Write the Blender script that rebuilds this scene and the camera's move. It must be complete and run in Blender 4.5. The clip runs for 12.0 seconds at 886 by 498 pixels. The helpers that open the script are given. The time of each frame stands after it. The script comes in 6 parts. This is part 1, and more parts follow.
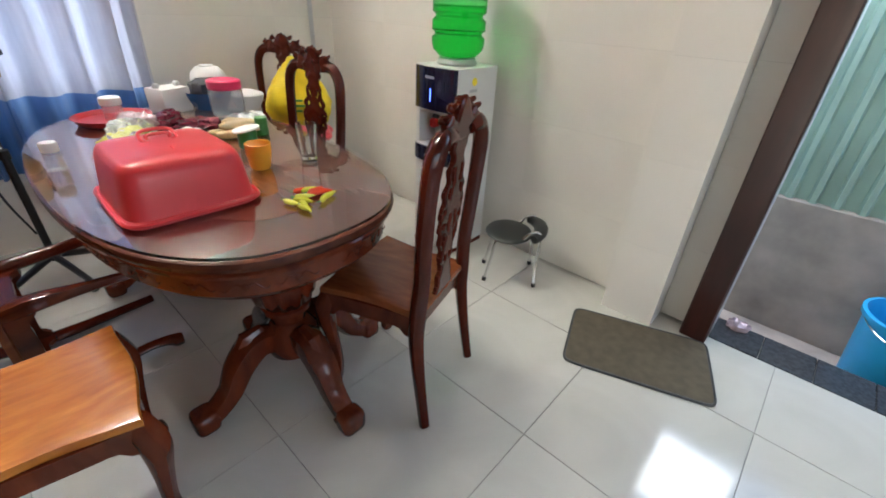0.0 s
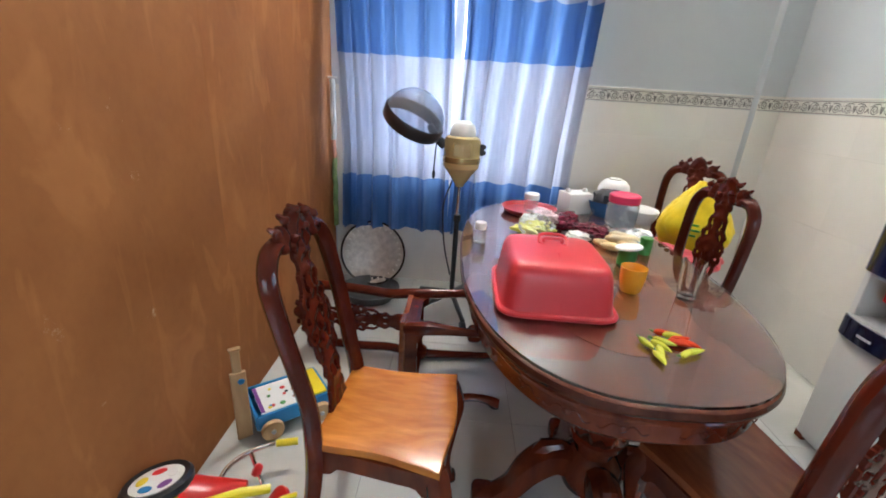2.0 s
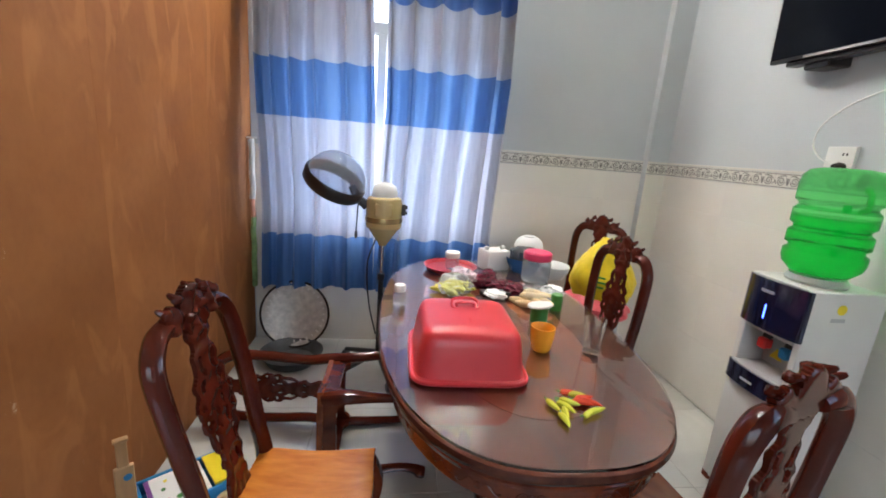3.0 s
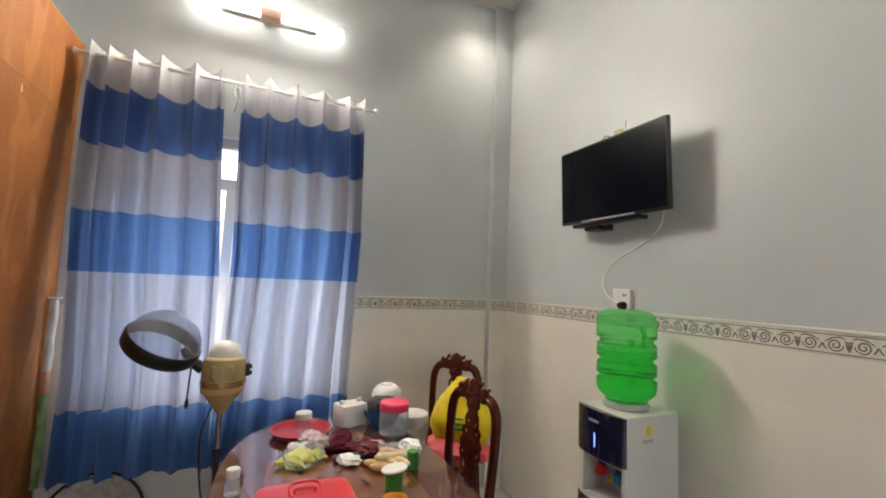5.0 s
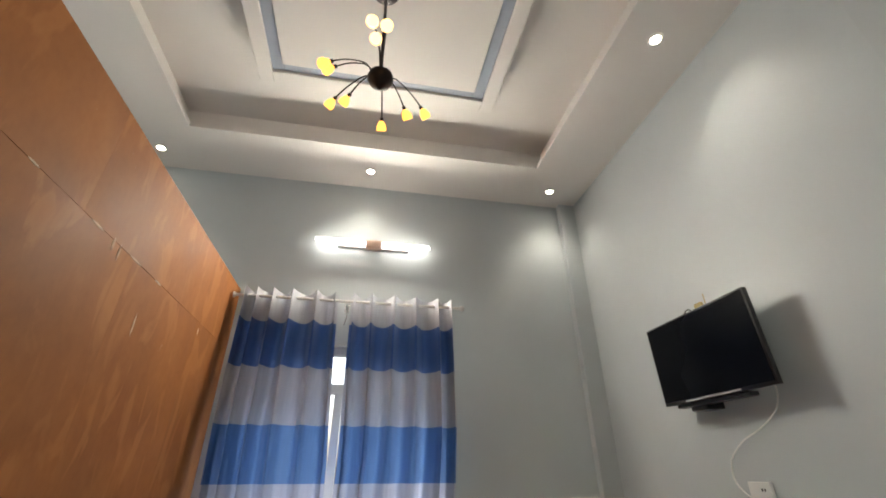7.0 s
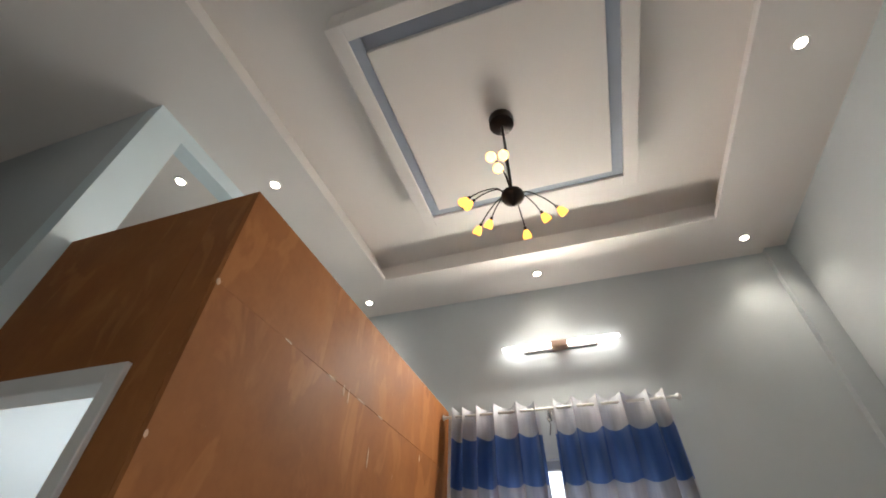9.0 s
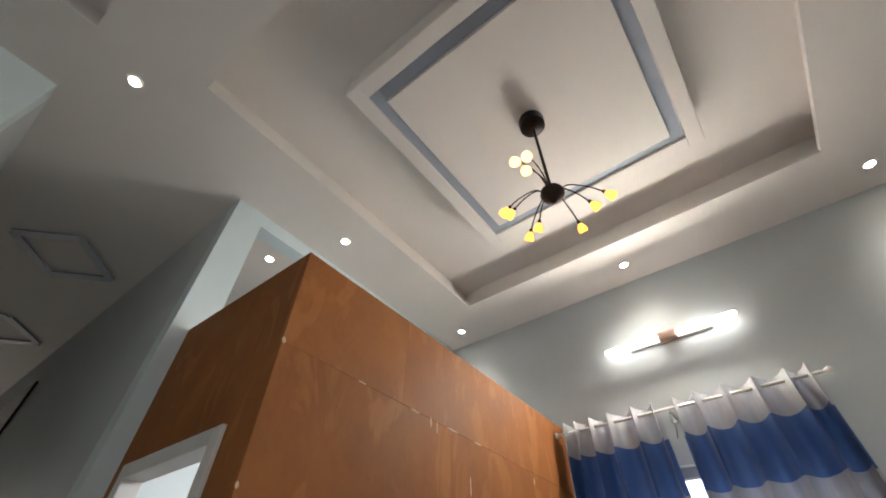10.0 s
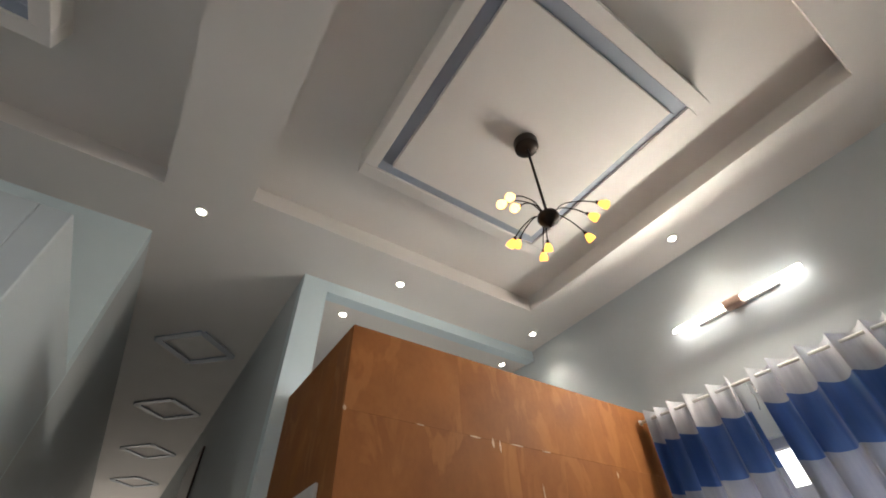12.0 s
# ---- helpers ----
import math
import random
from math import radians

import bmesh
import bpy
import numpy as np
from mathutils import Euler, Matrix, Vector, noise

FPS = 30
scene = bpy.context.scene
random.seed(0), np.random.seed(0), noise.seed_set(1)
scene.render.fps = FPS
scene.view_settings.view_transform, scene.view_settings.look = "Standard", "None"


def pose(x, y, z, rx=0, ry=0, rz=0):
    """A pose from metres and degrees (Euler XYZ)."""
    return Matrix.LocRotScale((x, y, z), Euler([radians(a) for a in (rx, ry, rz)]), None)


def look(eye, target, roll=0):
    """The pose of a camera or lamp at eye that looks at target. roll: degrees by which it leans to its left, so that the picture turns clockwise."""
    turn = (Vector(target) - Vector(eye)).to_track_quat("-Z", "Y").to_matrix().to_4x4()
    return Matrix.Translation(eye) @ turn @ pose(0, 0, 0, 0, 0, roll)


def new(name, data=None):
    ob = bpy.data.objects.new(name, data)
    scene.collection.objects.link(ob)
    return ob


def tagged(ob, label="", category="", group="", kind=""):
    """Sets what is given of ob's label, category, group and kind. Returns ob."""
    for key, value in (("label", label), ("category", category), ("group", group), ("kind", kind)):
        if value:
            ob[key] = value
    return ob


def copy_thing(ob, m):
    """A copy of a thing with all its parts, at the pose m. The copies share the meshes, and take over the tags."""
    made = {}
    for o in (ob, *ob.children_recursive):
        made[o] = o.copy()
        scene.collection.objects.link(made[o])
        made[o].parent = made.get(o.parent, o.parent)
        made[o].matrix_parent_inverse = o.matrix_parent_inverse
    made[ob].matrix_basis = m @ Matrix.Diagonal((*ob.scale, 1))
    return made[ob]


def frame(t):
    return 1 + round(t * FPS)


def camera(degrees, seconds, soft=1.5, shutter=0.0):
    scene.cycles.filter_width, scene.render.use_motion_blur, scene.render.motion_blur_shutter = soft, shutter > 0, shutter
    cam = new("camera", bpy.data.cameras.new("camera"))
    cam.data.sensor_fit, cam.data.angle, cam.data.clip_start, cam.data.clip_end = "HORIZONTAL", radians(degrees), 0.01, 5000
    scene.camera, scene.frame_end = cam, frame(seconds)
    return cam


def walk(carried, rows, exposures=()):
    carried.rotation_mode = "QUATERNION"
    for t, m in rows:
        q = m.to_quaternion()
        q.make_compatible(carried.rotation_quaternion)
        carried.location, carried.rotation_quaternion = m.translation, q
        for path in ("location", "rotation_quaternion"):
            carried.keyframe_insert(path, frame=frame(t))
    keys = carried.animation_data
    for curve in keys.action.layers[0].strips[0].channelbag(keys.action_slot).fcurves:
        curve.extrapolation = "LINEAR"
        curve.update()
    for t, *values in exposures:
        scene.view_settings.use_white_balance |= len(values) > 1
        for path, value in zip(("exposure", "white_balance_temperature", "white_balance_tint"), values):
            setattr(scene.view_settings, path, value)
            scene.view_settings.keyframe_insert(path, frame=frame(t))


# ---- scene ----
cam = camera(93.0, 12.0, soft=1.8)
PATH = [
    (0, (0.008, -0.028, 1.298), (-1.133, 1.269, 0.289), 3.0),
    (0.5, (-0.038, 0.061, 1.311), (-1.632, 0.864, 0.411), 4.3),
    (1, (-0.063, 0.064, 1.326), (-1.828, 0.459, 0.473), 3.8),
    (1.5, (-0.082, 0.012, 1.329), (-1.916, 0.091, 0.535), 3.2),
    (2, (-0.088, -0.019, 1.365), (-1.962, -0.06, 0.666), 3.7),
    (2.5, (-0.093, 0.005, 1.4), (-2.005, 0.08, 0.82), 4.6),
    (3, (-0.089, 0.05, 1.432), (-2.02, 0.297, 0.972), 4.6),
    (3.2, (-0.089, 0.055, 1.453), (-2.024, 0.348, 1.04), 4.5),
    (4.8, (-0.062, 0.111, 1.528), (-1.914, 0.853, 1.669), 2.9),
    (5, (-0.03, 0.13, 1.564), (-1.857, 0.927, 1.733), 2.3),
    (5.5, (0.027, 0.183, 1.579), (-1.742, 1.06, 1.896), 1.2),
    (6, (0.109, 0.117, 1.626), (-1.646, 0.941, 2.118), 0.1),
    (6.5, (0.129, 0.080, 1.596), (-1.623, 0.688, 2.338), -0.8),
    (7, (0.197, 0.089, 1.622), (-1.540, 0.415, 2.561), -0.1),
    (7.5, (0.282, 0.152, 1.585), (-1.386, 0.219, 2.685), 0.8),
    (7.7, (0.323, 0.191, 1.582), (-1.314, 0.152, 2.730), 1.4),
    (9.3, (0.275, 0.225, 1.572), (-1.072, -0.381, 2.92), 1.3),
    (9.5, (0.236, 0.259, 1.563), (-1.058, -0.42, 2.928), 0.8),
    (10, (0.178, 0.436, 1.559), (-0.942, -0.454, 2.956), 1.1),
    (10.5, (0.212, 0.574, 1.557), (-0.769, -0.456, 2.963), 0.3),
    (11, (0.269, 0.74, 1.552), (-0.652, -0.382, 2.928), -0.3),
    (11.5, (0.26, 0.851, 1.569), (-0.642, -0.28, 2.95), -1.7),
    (12, (0.174, 0.963, 1.588), (-0.667, -0.223, 2.961), -2.6),
]
walk(cam, [(t, look(eye, target, roll)) for t, eye, target, roll in PATH], exposures=[(0.0, 2.0, 6350, 8), (0.5, 2.16, 6300, 8), (1.5, 2.17, 6050, 8), (3.0, 2.06, 6150, 9), (5.0, 1.55, 6850, 9), (5.5, 1.5, 6800, 9), (6.5, 1.08, 6750, 8), (9.5, 1.07, 6600, 10), (12.0, 1.05, 6650, 10)])

# ---- world, sun, lights, exposure ----
world = bpy.data.worlds.new("world")
scene.world = world
world.use_nodes = True
wn = world.node_tree
sky = wn.nodes.new("ShaderNodeTexSky")
sky.sky_type, sky.sun_disc = "NISHITA", False
sky.sun_elevation, sky.sun_rotation = radians(50), radians(210)
sky.dust_density, sky.ozone_density = 7.0, 0.6
wn.links.new(sky.outputs[0], wn.nodes["Background"].inputs[0])
wn.nodes["Background"].inputs[1].default_value = 0.42
sun = new("sun", bpy.data.lights.new("sun", "SUN"))
sun.data.energy, sun.data.angle, sun.data.color = 0.5, radians(12), (1, 0.96, 0.9)
sun.matrix_world = pose(0, 0, 6, 40, 0, -30)


def area_lamp(name, m, sx, sy, watts, col):
    d = bpy.data.lights.new(name, "AREA")
    d.shape, d.size, d.size_y, d.energy, d.color = "RECTANGLE", sx, sy, watts, col
    ob = new(name, d)
    ob.matrix_world = m
    return ob


def spot_lamp(p, watts):
    d = bpy.data.lights.new("downlight_lamp", "SPOT")
    d.energy, d.spot_size, d.spot_blend, d.shadow_soft_size, d.color = watts, radians(100), 1.0, 0.035, (1.0, 0.93, 0.8)
    ob = new("downlight_lamp", d)
    ob.matrix_world = pose(*p)
    return ob


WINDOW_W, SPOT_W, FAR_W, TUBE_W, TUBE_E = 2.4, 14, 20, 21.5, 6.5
area_lamp("window_daylight", pose(-3.07, -0.06, 1.48, 0, -90, 0), 1.10, 1.32, WINDOW_W, (0.52, 0.73, 1.0))
area_lamp("door_daylight", pose(0.16, 2.70, 1.82, -90, 0, 0), 0.52, 0.74, 4.0, (0.9, 0.96, 1.0))
# added fill from the unseen east end, lifts the floor and TV wall
area_lamp("front_fill", pose(4.45, 0.1, 1.75, 0, 90, 0), 1.9, 2.4, 6.5, (1.0, 0.95, 0.88))
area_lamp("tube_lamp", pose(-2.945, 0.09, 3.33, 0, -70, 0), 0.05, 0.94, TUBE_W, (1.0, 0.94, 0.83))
area_lamp("inner_tube_lamp", pose(-1.40, -1.02, 2.25, -90, 0, 0), 0.94, 0.05, 4, (0.82, 0.93, 1.0))
area_lamp("corridor_daylight", pose(0.14, -13.8, 1.5, 90, 0, 0), 1.0, 2.4, FAR_W, (1.0, 0.9, 0.78))


# ---- materials ----
def mat(name, rough=0.5, metal=0.0, coat=0.0, spec=0.5):
    m = bpy.data.materials.new(name)
    m.use_nodes = True
    b = m.node_tree.nodes["Principled BSDF"]
    b.inputs["Roughness"].default_value, b.inputs["Metallic"].default_value = rough, metal
    b.inputs["Coat Weight"].default_value = coat
    b.inputs["Coat Roughness"].default_value = 0.06
    b.inputs["Specular IOR Level"].default_value = spec
    return m, m.node_tree, b


def node(nt, kind, **values):
    n = nt.nodes.new(kind)
    for key, v in values.items():
        n.inputs[key.replace("_", " ")].default_value = v
    return n


def coords(nt, scale=(1, 1, 1), space="Object"):
    tc = nt.nodes.new("ShaderNodeTexCoord")
    mp = nt.nodes.new("ShaderNodeMapping")
    mp.inputs["Scale"].default_value = scale
    nt.links.new(tc.outputs[space], mp.inputs[0])
    return mp.outputs[0]


def ramp(nt, source, stops):
    r = nt.nodes.new("ShaderNodeValToRGB")
    e = r.color_ramp.elements
    while len(e) < len(stops):
        e.new(0.5)
    for el, (p, c) in zip(e, stops):
        el.position, el.color = p, (*c, 1)
    nt.links.new(source, r.inputs[0])
    return r.outputs[0]


def bump(nt, b, source, strength, distance=0.002):
    n = nt.nodes.new("ShaderNodeBump")
    n.inputs["Strength"].default_value, n.inputs["Distance"].default_value = strength, distance
    nt.links.new(source, n.inputs["Height"])
    nt.links.new(n.outputs[0], b.inputs["Normal"])


def mixed(nt, a, c, factor, blend="MULTIPLY"):
    n = nt.nodes.new("ShaderNodeMix")
    n.data_type, n.blend_type = "RGBA", blend
    if isinstance(factor, float):
        n.inputs[0].default_value = factor
    else:
        nt.links.new(factor, n.inputs[0])
    for s, v in ((6, a), (7, c)):
        if isinstance(v, tuple):
            n.inputs[s].default_value = (*v, 1)
        else:
            nt.links.new(v, n.inputs[s])
    return n.outputs[2]


def plain(name, col, rough=0.5, metal=0.0, coat=0.0, vary=0.12, scale=6.0, grain=90.0, relief=0.08, space="Object"):
    """A surface of one colour, with soft stains and fine grain."""
    m, nt, b = mat(name, rough, metal, coat)
    co = coords(nt, space=space)
    n1 = node(nt, "ShaderNodeTexNoise", Scale=scale, Detail=5.0)
    n2 = node(nt, "ShaderNodeTexNoise", Scale=grain, Detail=3.0)
    for n in (n1, n2):
        nt.links.new(co, n.inputs[0])
    dark = tuple(c * (1 - vary) for c in col)
    light = tuple(min(1, c * (1 + vary * 0.6)) for c in col)
    nt.links.new(ramp(nt, n1.outputs[0], [(0.3, dark), (0.7, light)]), b.inputs["Base Color"])
    r = nt.nodes.new("ShaderNodeMapRange")
    r.inputs[3].default_value, r.inputs[4].default_value = max(0.02, rough * 0.8), min(1, rough * 1.25)
    nt.links.new(n1.outputs[0], r.inputs[0])
    nt.links.new(r.outputs[0], b.inputs["Roughness"])
    if relief:
        bump(nt, b, n2.outputs[0], relief, 0.001)
    return m


def wood(name, dark, light, stretch, rough=0.3, coat=0.5, warp=2.5, space="Object", spec=0.35):
    """Lacquered wood with stretched grain along the axis whose stretch is small."""
    m, nt, b = mat(name, rough, 0, coat, spec)
    co = coords(nt, stretch, space)
    n1 = node(nt, "ShaderNodeTexNoise", Scale=3.0, Detail=8.0, Distortion=warp)
    n2 = node(nt, "ShaderNodeTexNoise", Scale=22.0, Detail=4.0, Distortion=0.4)
    n3 = node(nt, "ShaderNodeTexNoise", Scale=1.3, Detail=2.0)
    for n in (n1, n2, n3):
        nt.links.new(co, n.inputs[0])
    base = ramp(nt, n1.outputs[0], [(0.32, dark), (0.52, tuple((a + c) / 2 for a, c in zip(dark, light))), (0.72, light)])
    fine = ramp(nt, n2.outputs[0], [(0.35, (0.72, 0.70, 0.68)), (0.6, (1, 1, 1))])
    big = ramp(nt, n3.outputs[0], [(0.3, (0.82, 0.80, 0.78)), (0.7, (1, 1, 1))])
    nt.links.new(mixed(nt, mixed(nt, base, fine, 0.45), big, 0.8), b.inputs["Base Color"])
    bump(nt, b, n2.outputs[0], 0.06, 0.001)
    return m


def glow(name, col, strength):
    m, nt, b = mat(name)
    b.inputs["Base Color"].default_value = (*col, 1)
    b.inputs["Emission Color"].default_value = (*col, 1)
    b.inputs["Emission Strength"].default_value = strength
    return m


def clear(name, col, rough=0.02, ior=1.45, weight=1.0):
    m, nt, b = mat(name, rough)
    b.inputs["Base Color"].default_value = (*col, 1)
    b.inputs["Transmission Weight"].default_value = weight
    b.inputs["IOR"].default_value = ior
    return m


def tinted(name, col, rough, ior, weight, thin, thin_col):
    """Thin coloured plastic: glass mixed with plain see-through, so that it throws a coloured light."""
    m = clear(name, col, rough, ior, weight)
    nt = m.node_tree
    t = nt.nodes.new("ShaderNodeBsdfTransparent")
    t.inputs[0].default_value = (*thin_col, 1)
    mx = nt.nodes.new("ShaderNodeMixShader")
    mx.inputs[0].default_value = thin
    nt.links.new(nt.nodes["Principled BSDF"].outputs[0], mx.inputs[1])
    nt.links.new(t.outputs[0], mx.inputs[2])
    nt.links.new(mx.outputs[0], nt.nodes["Material Output"].inputs[0])
    return m


def floor_tile_material():
    m, nt, b = mat("polished_cream_floor_tile", 0.12, 0, 0.4)
    co = coords(nt, space="Object")
    inf = nt.nodes.new("ShaderNodeObjectInfo")
    n1 = node(nt, "ShaderNodeTexNoise", Scale=2.2, Detail=6.0, Distortion=1.2)
    n2 = node(nt, "ShaderNodeTexNoise", Scale=70.0, Detail=2.0)
    for n in (n1, n2):
        nt.links.new(co, n.inputs[0])
    base = ramp(nt, n1.outputs[0], [(0.3, (0.51, 0.505, 0.47)), (0.7, (0.61, 0.605, 0.57))])
    tint = ramp(nt, inf.outputs["Random"], [(0.0, (0.94, 0.94, 0.93)), (1.0, (1, 1, 1))])
    nt.links.new(mixed(nt, base, tint, 1.0), b.inputs["Base Color"])
    nt.links.new(ramp(nt, n1.outputs[0], [(0.3, (0.09,) * 3), (0.75, (0.17,) * 3)]), b.inputs["Roughness"])
    return m


def curtain_material():
    """Satin cloth: white and blue bands by height, thin enough for daylight to come through."""
    m = bpy.data.materials.new("banded_satin_curtain")
    m.use_nodes = True
    nt = m.node_tree
    nt.nodes.remove(nt.nodes["Principled BSDF"])
    tc = nt.nodes.new("ShaderNodeTexCoord")
    sp = nt.nodes.new("ShaderNodeSeparateXYZ")
    nt.links.new(tc.outputs["Object"], sp.inputs[0])
    mr = nt.nodes.new("ShaderNodeMapRange")
    mr.inputs[1].default_value, mr.inputs[2].default_value = 0.0, 3.0
    nt.links.new(sp.outputs[2], mr.inputs[0])
    r = nt.nodes.new("ShaderNodeValToRGB")
    r.color_ramp.interpolation = "CONSTANT"
    blue, white, grey = (0.062, 0.168, 0.42), (0.56, 0.55, 0.56), (0.50, 0.49, 0.48)
    stops = [(0.0, blue), (0.805 / 3, white), (1.555 / 3, blue), (1.89 / 3, grey), (2.27 / 3, (0.045, 0.115, 0.36)), (2.60 / 3, white)]
    e = r.color_ramp.elements
    while len(e) < len(stops):
        e.new(0.5)
    for el, (p, c) in zip(e, stops):
        el.position, el.color = p, (*c, 1)
    nt.links.new(mr.outputs[0], r.inputs[0])
    n1 = node(nt, "ShaderNodeTexNoise", Scale=9.0, Detail=4.0)
    mp = coords(nt, (1, 8, 0.6))
    nt.links.new(mp, n1.inputs[0])
    col = mixed(nt, r.outputs[0], ramp(nt, n1.outputs[0], [(0.3, (0.86, 0.86, 0.88)), (0.7, (1, 1, 1))]), 1.0)
    d = nt.nodes.new("ShaderNodeBsdfPrincipled")
    d.inputs["Roughness"].default_value = 0.36
    d.inputs["Sheen Weight"].default_value = 0.08
    t = nt.nodes.new("ShaderNodeBsdfTranslucent")
    mx = nt.nodes.new("ShaderNodeMixShader")
    mx.inputs[0].default_value = 0.16
    nt.links.new(col, d.inputs["Base Color"])
    nt.links.new(mixed(nt, col, (0.20, 0.36, 0.72), 0.52, "MIX"), t.inputs[0])
    nt.links.new(d.outputs[0], mx.inputs[1])
    nt.links.new(t.outputs[0], mx.inputs[2])
    nt.links.new(mx.outputs[0], nt.nodes["Material Output"].inputs[0])
    return m


def plywood_material():
    m, nt, b = mat("varnished_plywood", 0.7, 0, 0.0, 0.17)
    inf = nt.nodes.new("ShaderNodeObjectInfo")
    tc = nt.nodes.new("ShaderNodeTexCoord")
    add = nt.nodes.new("ShaderNodeVectorMath")
    sc = nt.nodes.new("ShaderNodeVectorMath")
    sc.operation = "SCALE"
    sc.inputs[0].default_value = (7, 3, 5)
    nt.links.new(inf.outputs["Random"], sc.inputs[3])
    nt.links.new(tc.outputs["Object"], add.inputs[0])
    nt.links.new(sc.outputs[0], add.inputs[1])
    mp = nt.nodes.new("ShaderNodeMapping")
    mp.inputs["Scale"].default_value = (1.2, 1.2, 0.8)
    nt.links.new(add.outputs[0], mp.inputs[0])
    n1 = node(nt, "ShaderNodeTexNoise", Scale=1.8, Detail=6.0, Distortion=1.0)
    n2 = node(nt, "ShaderNodeTexNoise", Scale=34.0, Detail=4.0)
    n3 = node(nt, "ShaderNodeTexNoise", Scale=2.6, Detail=3.0)
    nt.links.new(mp.outputs[0], n1.inputs[0])
    nt.links.new(mp.outputs[0], n2.inputs[0])
    nt.links.new(add.outputs[0], n3.inputs[0])
    base = ramp(nt, n1.outputs[0], [(0.25, (0.285, 0.103, 0.032)), (0.5, (0.325, 0.123, 0.039)), (0.78, (0.365, 0.146, 0.050))])
    fine = ramp(nt, n2.outputs[0], [(0.3, (0.92, 0.91, 0.90)), (0.6, (1, 1, 1))])
    blot = ramp(nt, n3.outputs[0], [(0.35, (0.80, 0.78, 0.76)), (0.62, (1, 1, 1))])
    c = mixed(nt, mixed(nt, base, fine, 0.8), blot, 1.0)
    v = nt.nodes.new("ShaderNodeTexVoronoi")
    v.inputs["Scale"].default_value = 1.1
    nt.links.new(add.outputs[0], v.inputs[0])
    # pale vertical patches where the varnish has run or peeled
    mp2 = nt.nodes.new("ShaderNodeMapping")
    mp2.inputs["Scale"].default_value = (4.0, 4.0, 1.4)
    nt.links.new(add.outputs[0], mp2.inputs[0])
    n4 = node(nt, "ShaderNodeTexNoise", Scale=1.5, Detail=5.0, Distortion=1.0)
    nt.links.new(mp2.outputs[0], n4.inputs[0])
    peel = ramp(nt, n4.outputs[0], [(0.55, (0, 0, 0)), (0.62, (0.42, 0.42, 0.42)), (0.75, (0.25, 0.25, 0.25))])
    c = mixed(nt, c, (0.44, 0.178, 0.060), peel, "MIX")
    n5 = node(nt, "ShaderNodeTexNoise", Scale=7.0, Detail=9.0, Roughness=0.8)
    nt.links.new(add.outputs[0], n5.inputs[0])
    scuff = ramp(nt, n5.outputs[0], [(0.665, (0, 0, 0)), (0.71, (0.6, 0.6, 0.6))])
    c = mixed(nt, c, (0.62, 0.42, 0.28), scuff, "MIX")
    knot = ramp(nt, v.outputs[0], [(0.0, (0.45, 0.4, 0.38)), (0.035, (0.8, 0.78, 0.76)), (0.07, (1, 1, 1))])
    nt.links.new(mixed(nt, c, knot, 0.8), b.inputs["Base Color"])
    nt.links.new(ramp(nt, n3.outputs[0], [(0.3, (0.58,) * 3), (0.7, (0.74,) * 3)]), b.inputs["Roughness"])
    bump(nt, b, n2.outputs[0], 0.12, 0.001)
    return m


M = {}
M["paint"] = plain("blue_grey_gloss_wall_paint", (0.52, 0.555, 0.575), 0.40, vary=0.05, scale=1.6, grain=45, relief=0.10)
M["ceiling"] = plain("white_ceiling_paint", (0.74, 0.70, 0.67), 0.7, vary=0.04, scale=1.5, grain=60, relief=0.05)
M["band"] = plain("blue_grey_ceiling_band", (0.36, 0.40, 0.48), 0.5, vary=0.05)
M["lowpaint"] = plain("grey_blue_partition_paint", (0.52, 0.58, 0.62), 0.45, vary=0.06, scale=1.3, grain=40, relief=0.15)
M["pale"] = plain("pale_blue_wall_paint", (0.62, 0.72, 0.76), 0.35, vary=0.05, scale=1.5)
M["walltile"] = plain("cream_glazed_wall_tile", (0.80, 0.77, 0.71), 0.16, coat=0.3, vary=0.05, scale=2.5, grain=30, relief=0.02)
M["grout"] = plain("grey_grout", (0.42, 0.41, 0.38), 0.9, scale=12)
M["floor"] = floor_tile_material()
M["border"] = plain("white_border_tile", (0.72, 0.70, 0.64), 0.2, vary=0.05)
M["ornament"] = plain("grey_brown_border_print", (0.17, 0.16, 0.15), 0.3)
M["ply"] = plywood_material()
M["curtain"] = curtain_material()
M["darkwood"] = wood("dark_red_lacquered_wood", (0.046, 0.0062, 0.0034), (0.115, 0.017, 0.0075), (1.5, 1.5, 0.4), 0.13, 0.05, spec=0.24)
M["tablewood"] = wood("dark_table_wood", (0.050, 0.013, 0.008), (0.105, 0.029, 0.015), (0.5, 2.2, 2.2), 0.25, 0.1, spec=0.2)
M["inlay"] = wood("red_brown_inlay_veneer", (0.085, 0.022, 0.010), (0.17, 0.046, 0.019), (0.5, 2.2, 2.2), 0.25, 0.1, spec=0.2)
M["honey"] = wood("honey_seat_wood", (0.46, 0.130, 0.016), (0.70, 0.255, 0.038), (2.6, 0.7, 2.0), 0.24, 0.22)
M["redseat"] = wood("red_brown_seat_wood", (0.15, 0.034, 0.011), (0.28, 0.076, 0.026), (2.6, 0.7, 2.0), 0.24, 0.4)
M["legwood"] = wood("red_brown_leg_wood", (0.066, 0.0105, 0.0048), (0.17, 0.031, 0.011), (1.5, 1.5, 0.5), 0.16, 0.08, spec=0.28)
M["doorframe"] = wood("brown_black_door_frame", (0.020, 0.005, 0.004), (0.045, 0.010, 0.007), (2, 2, 0.3), 0.3, 0.3)
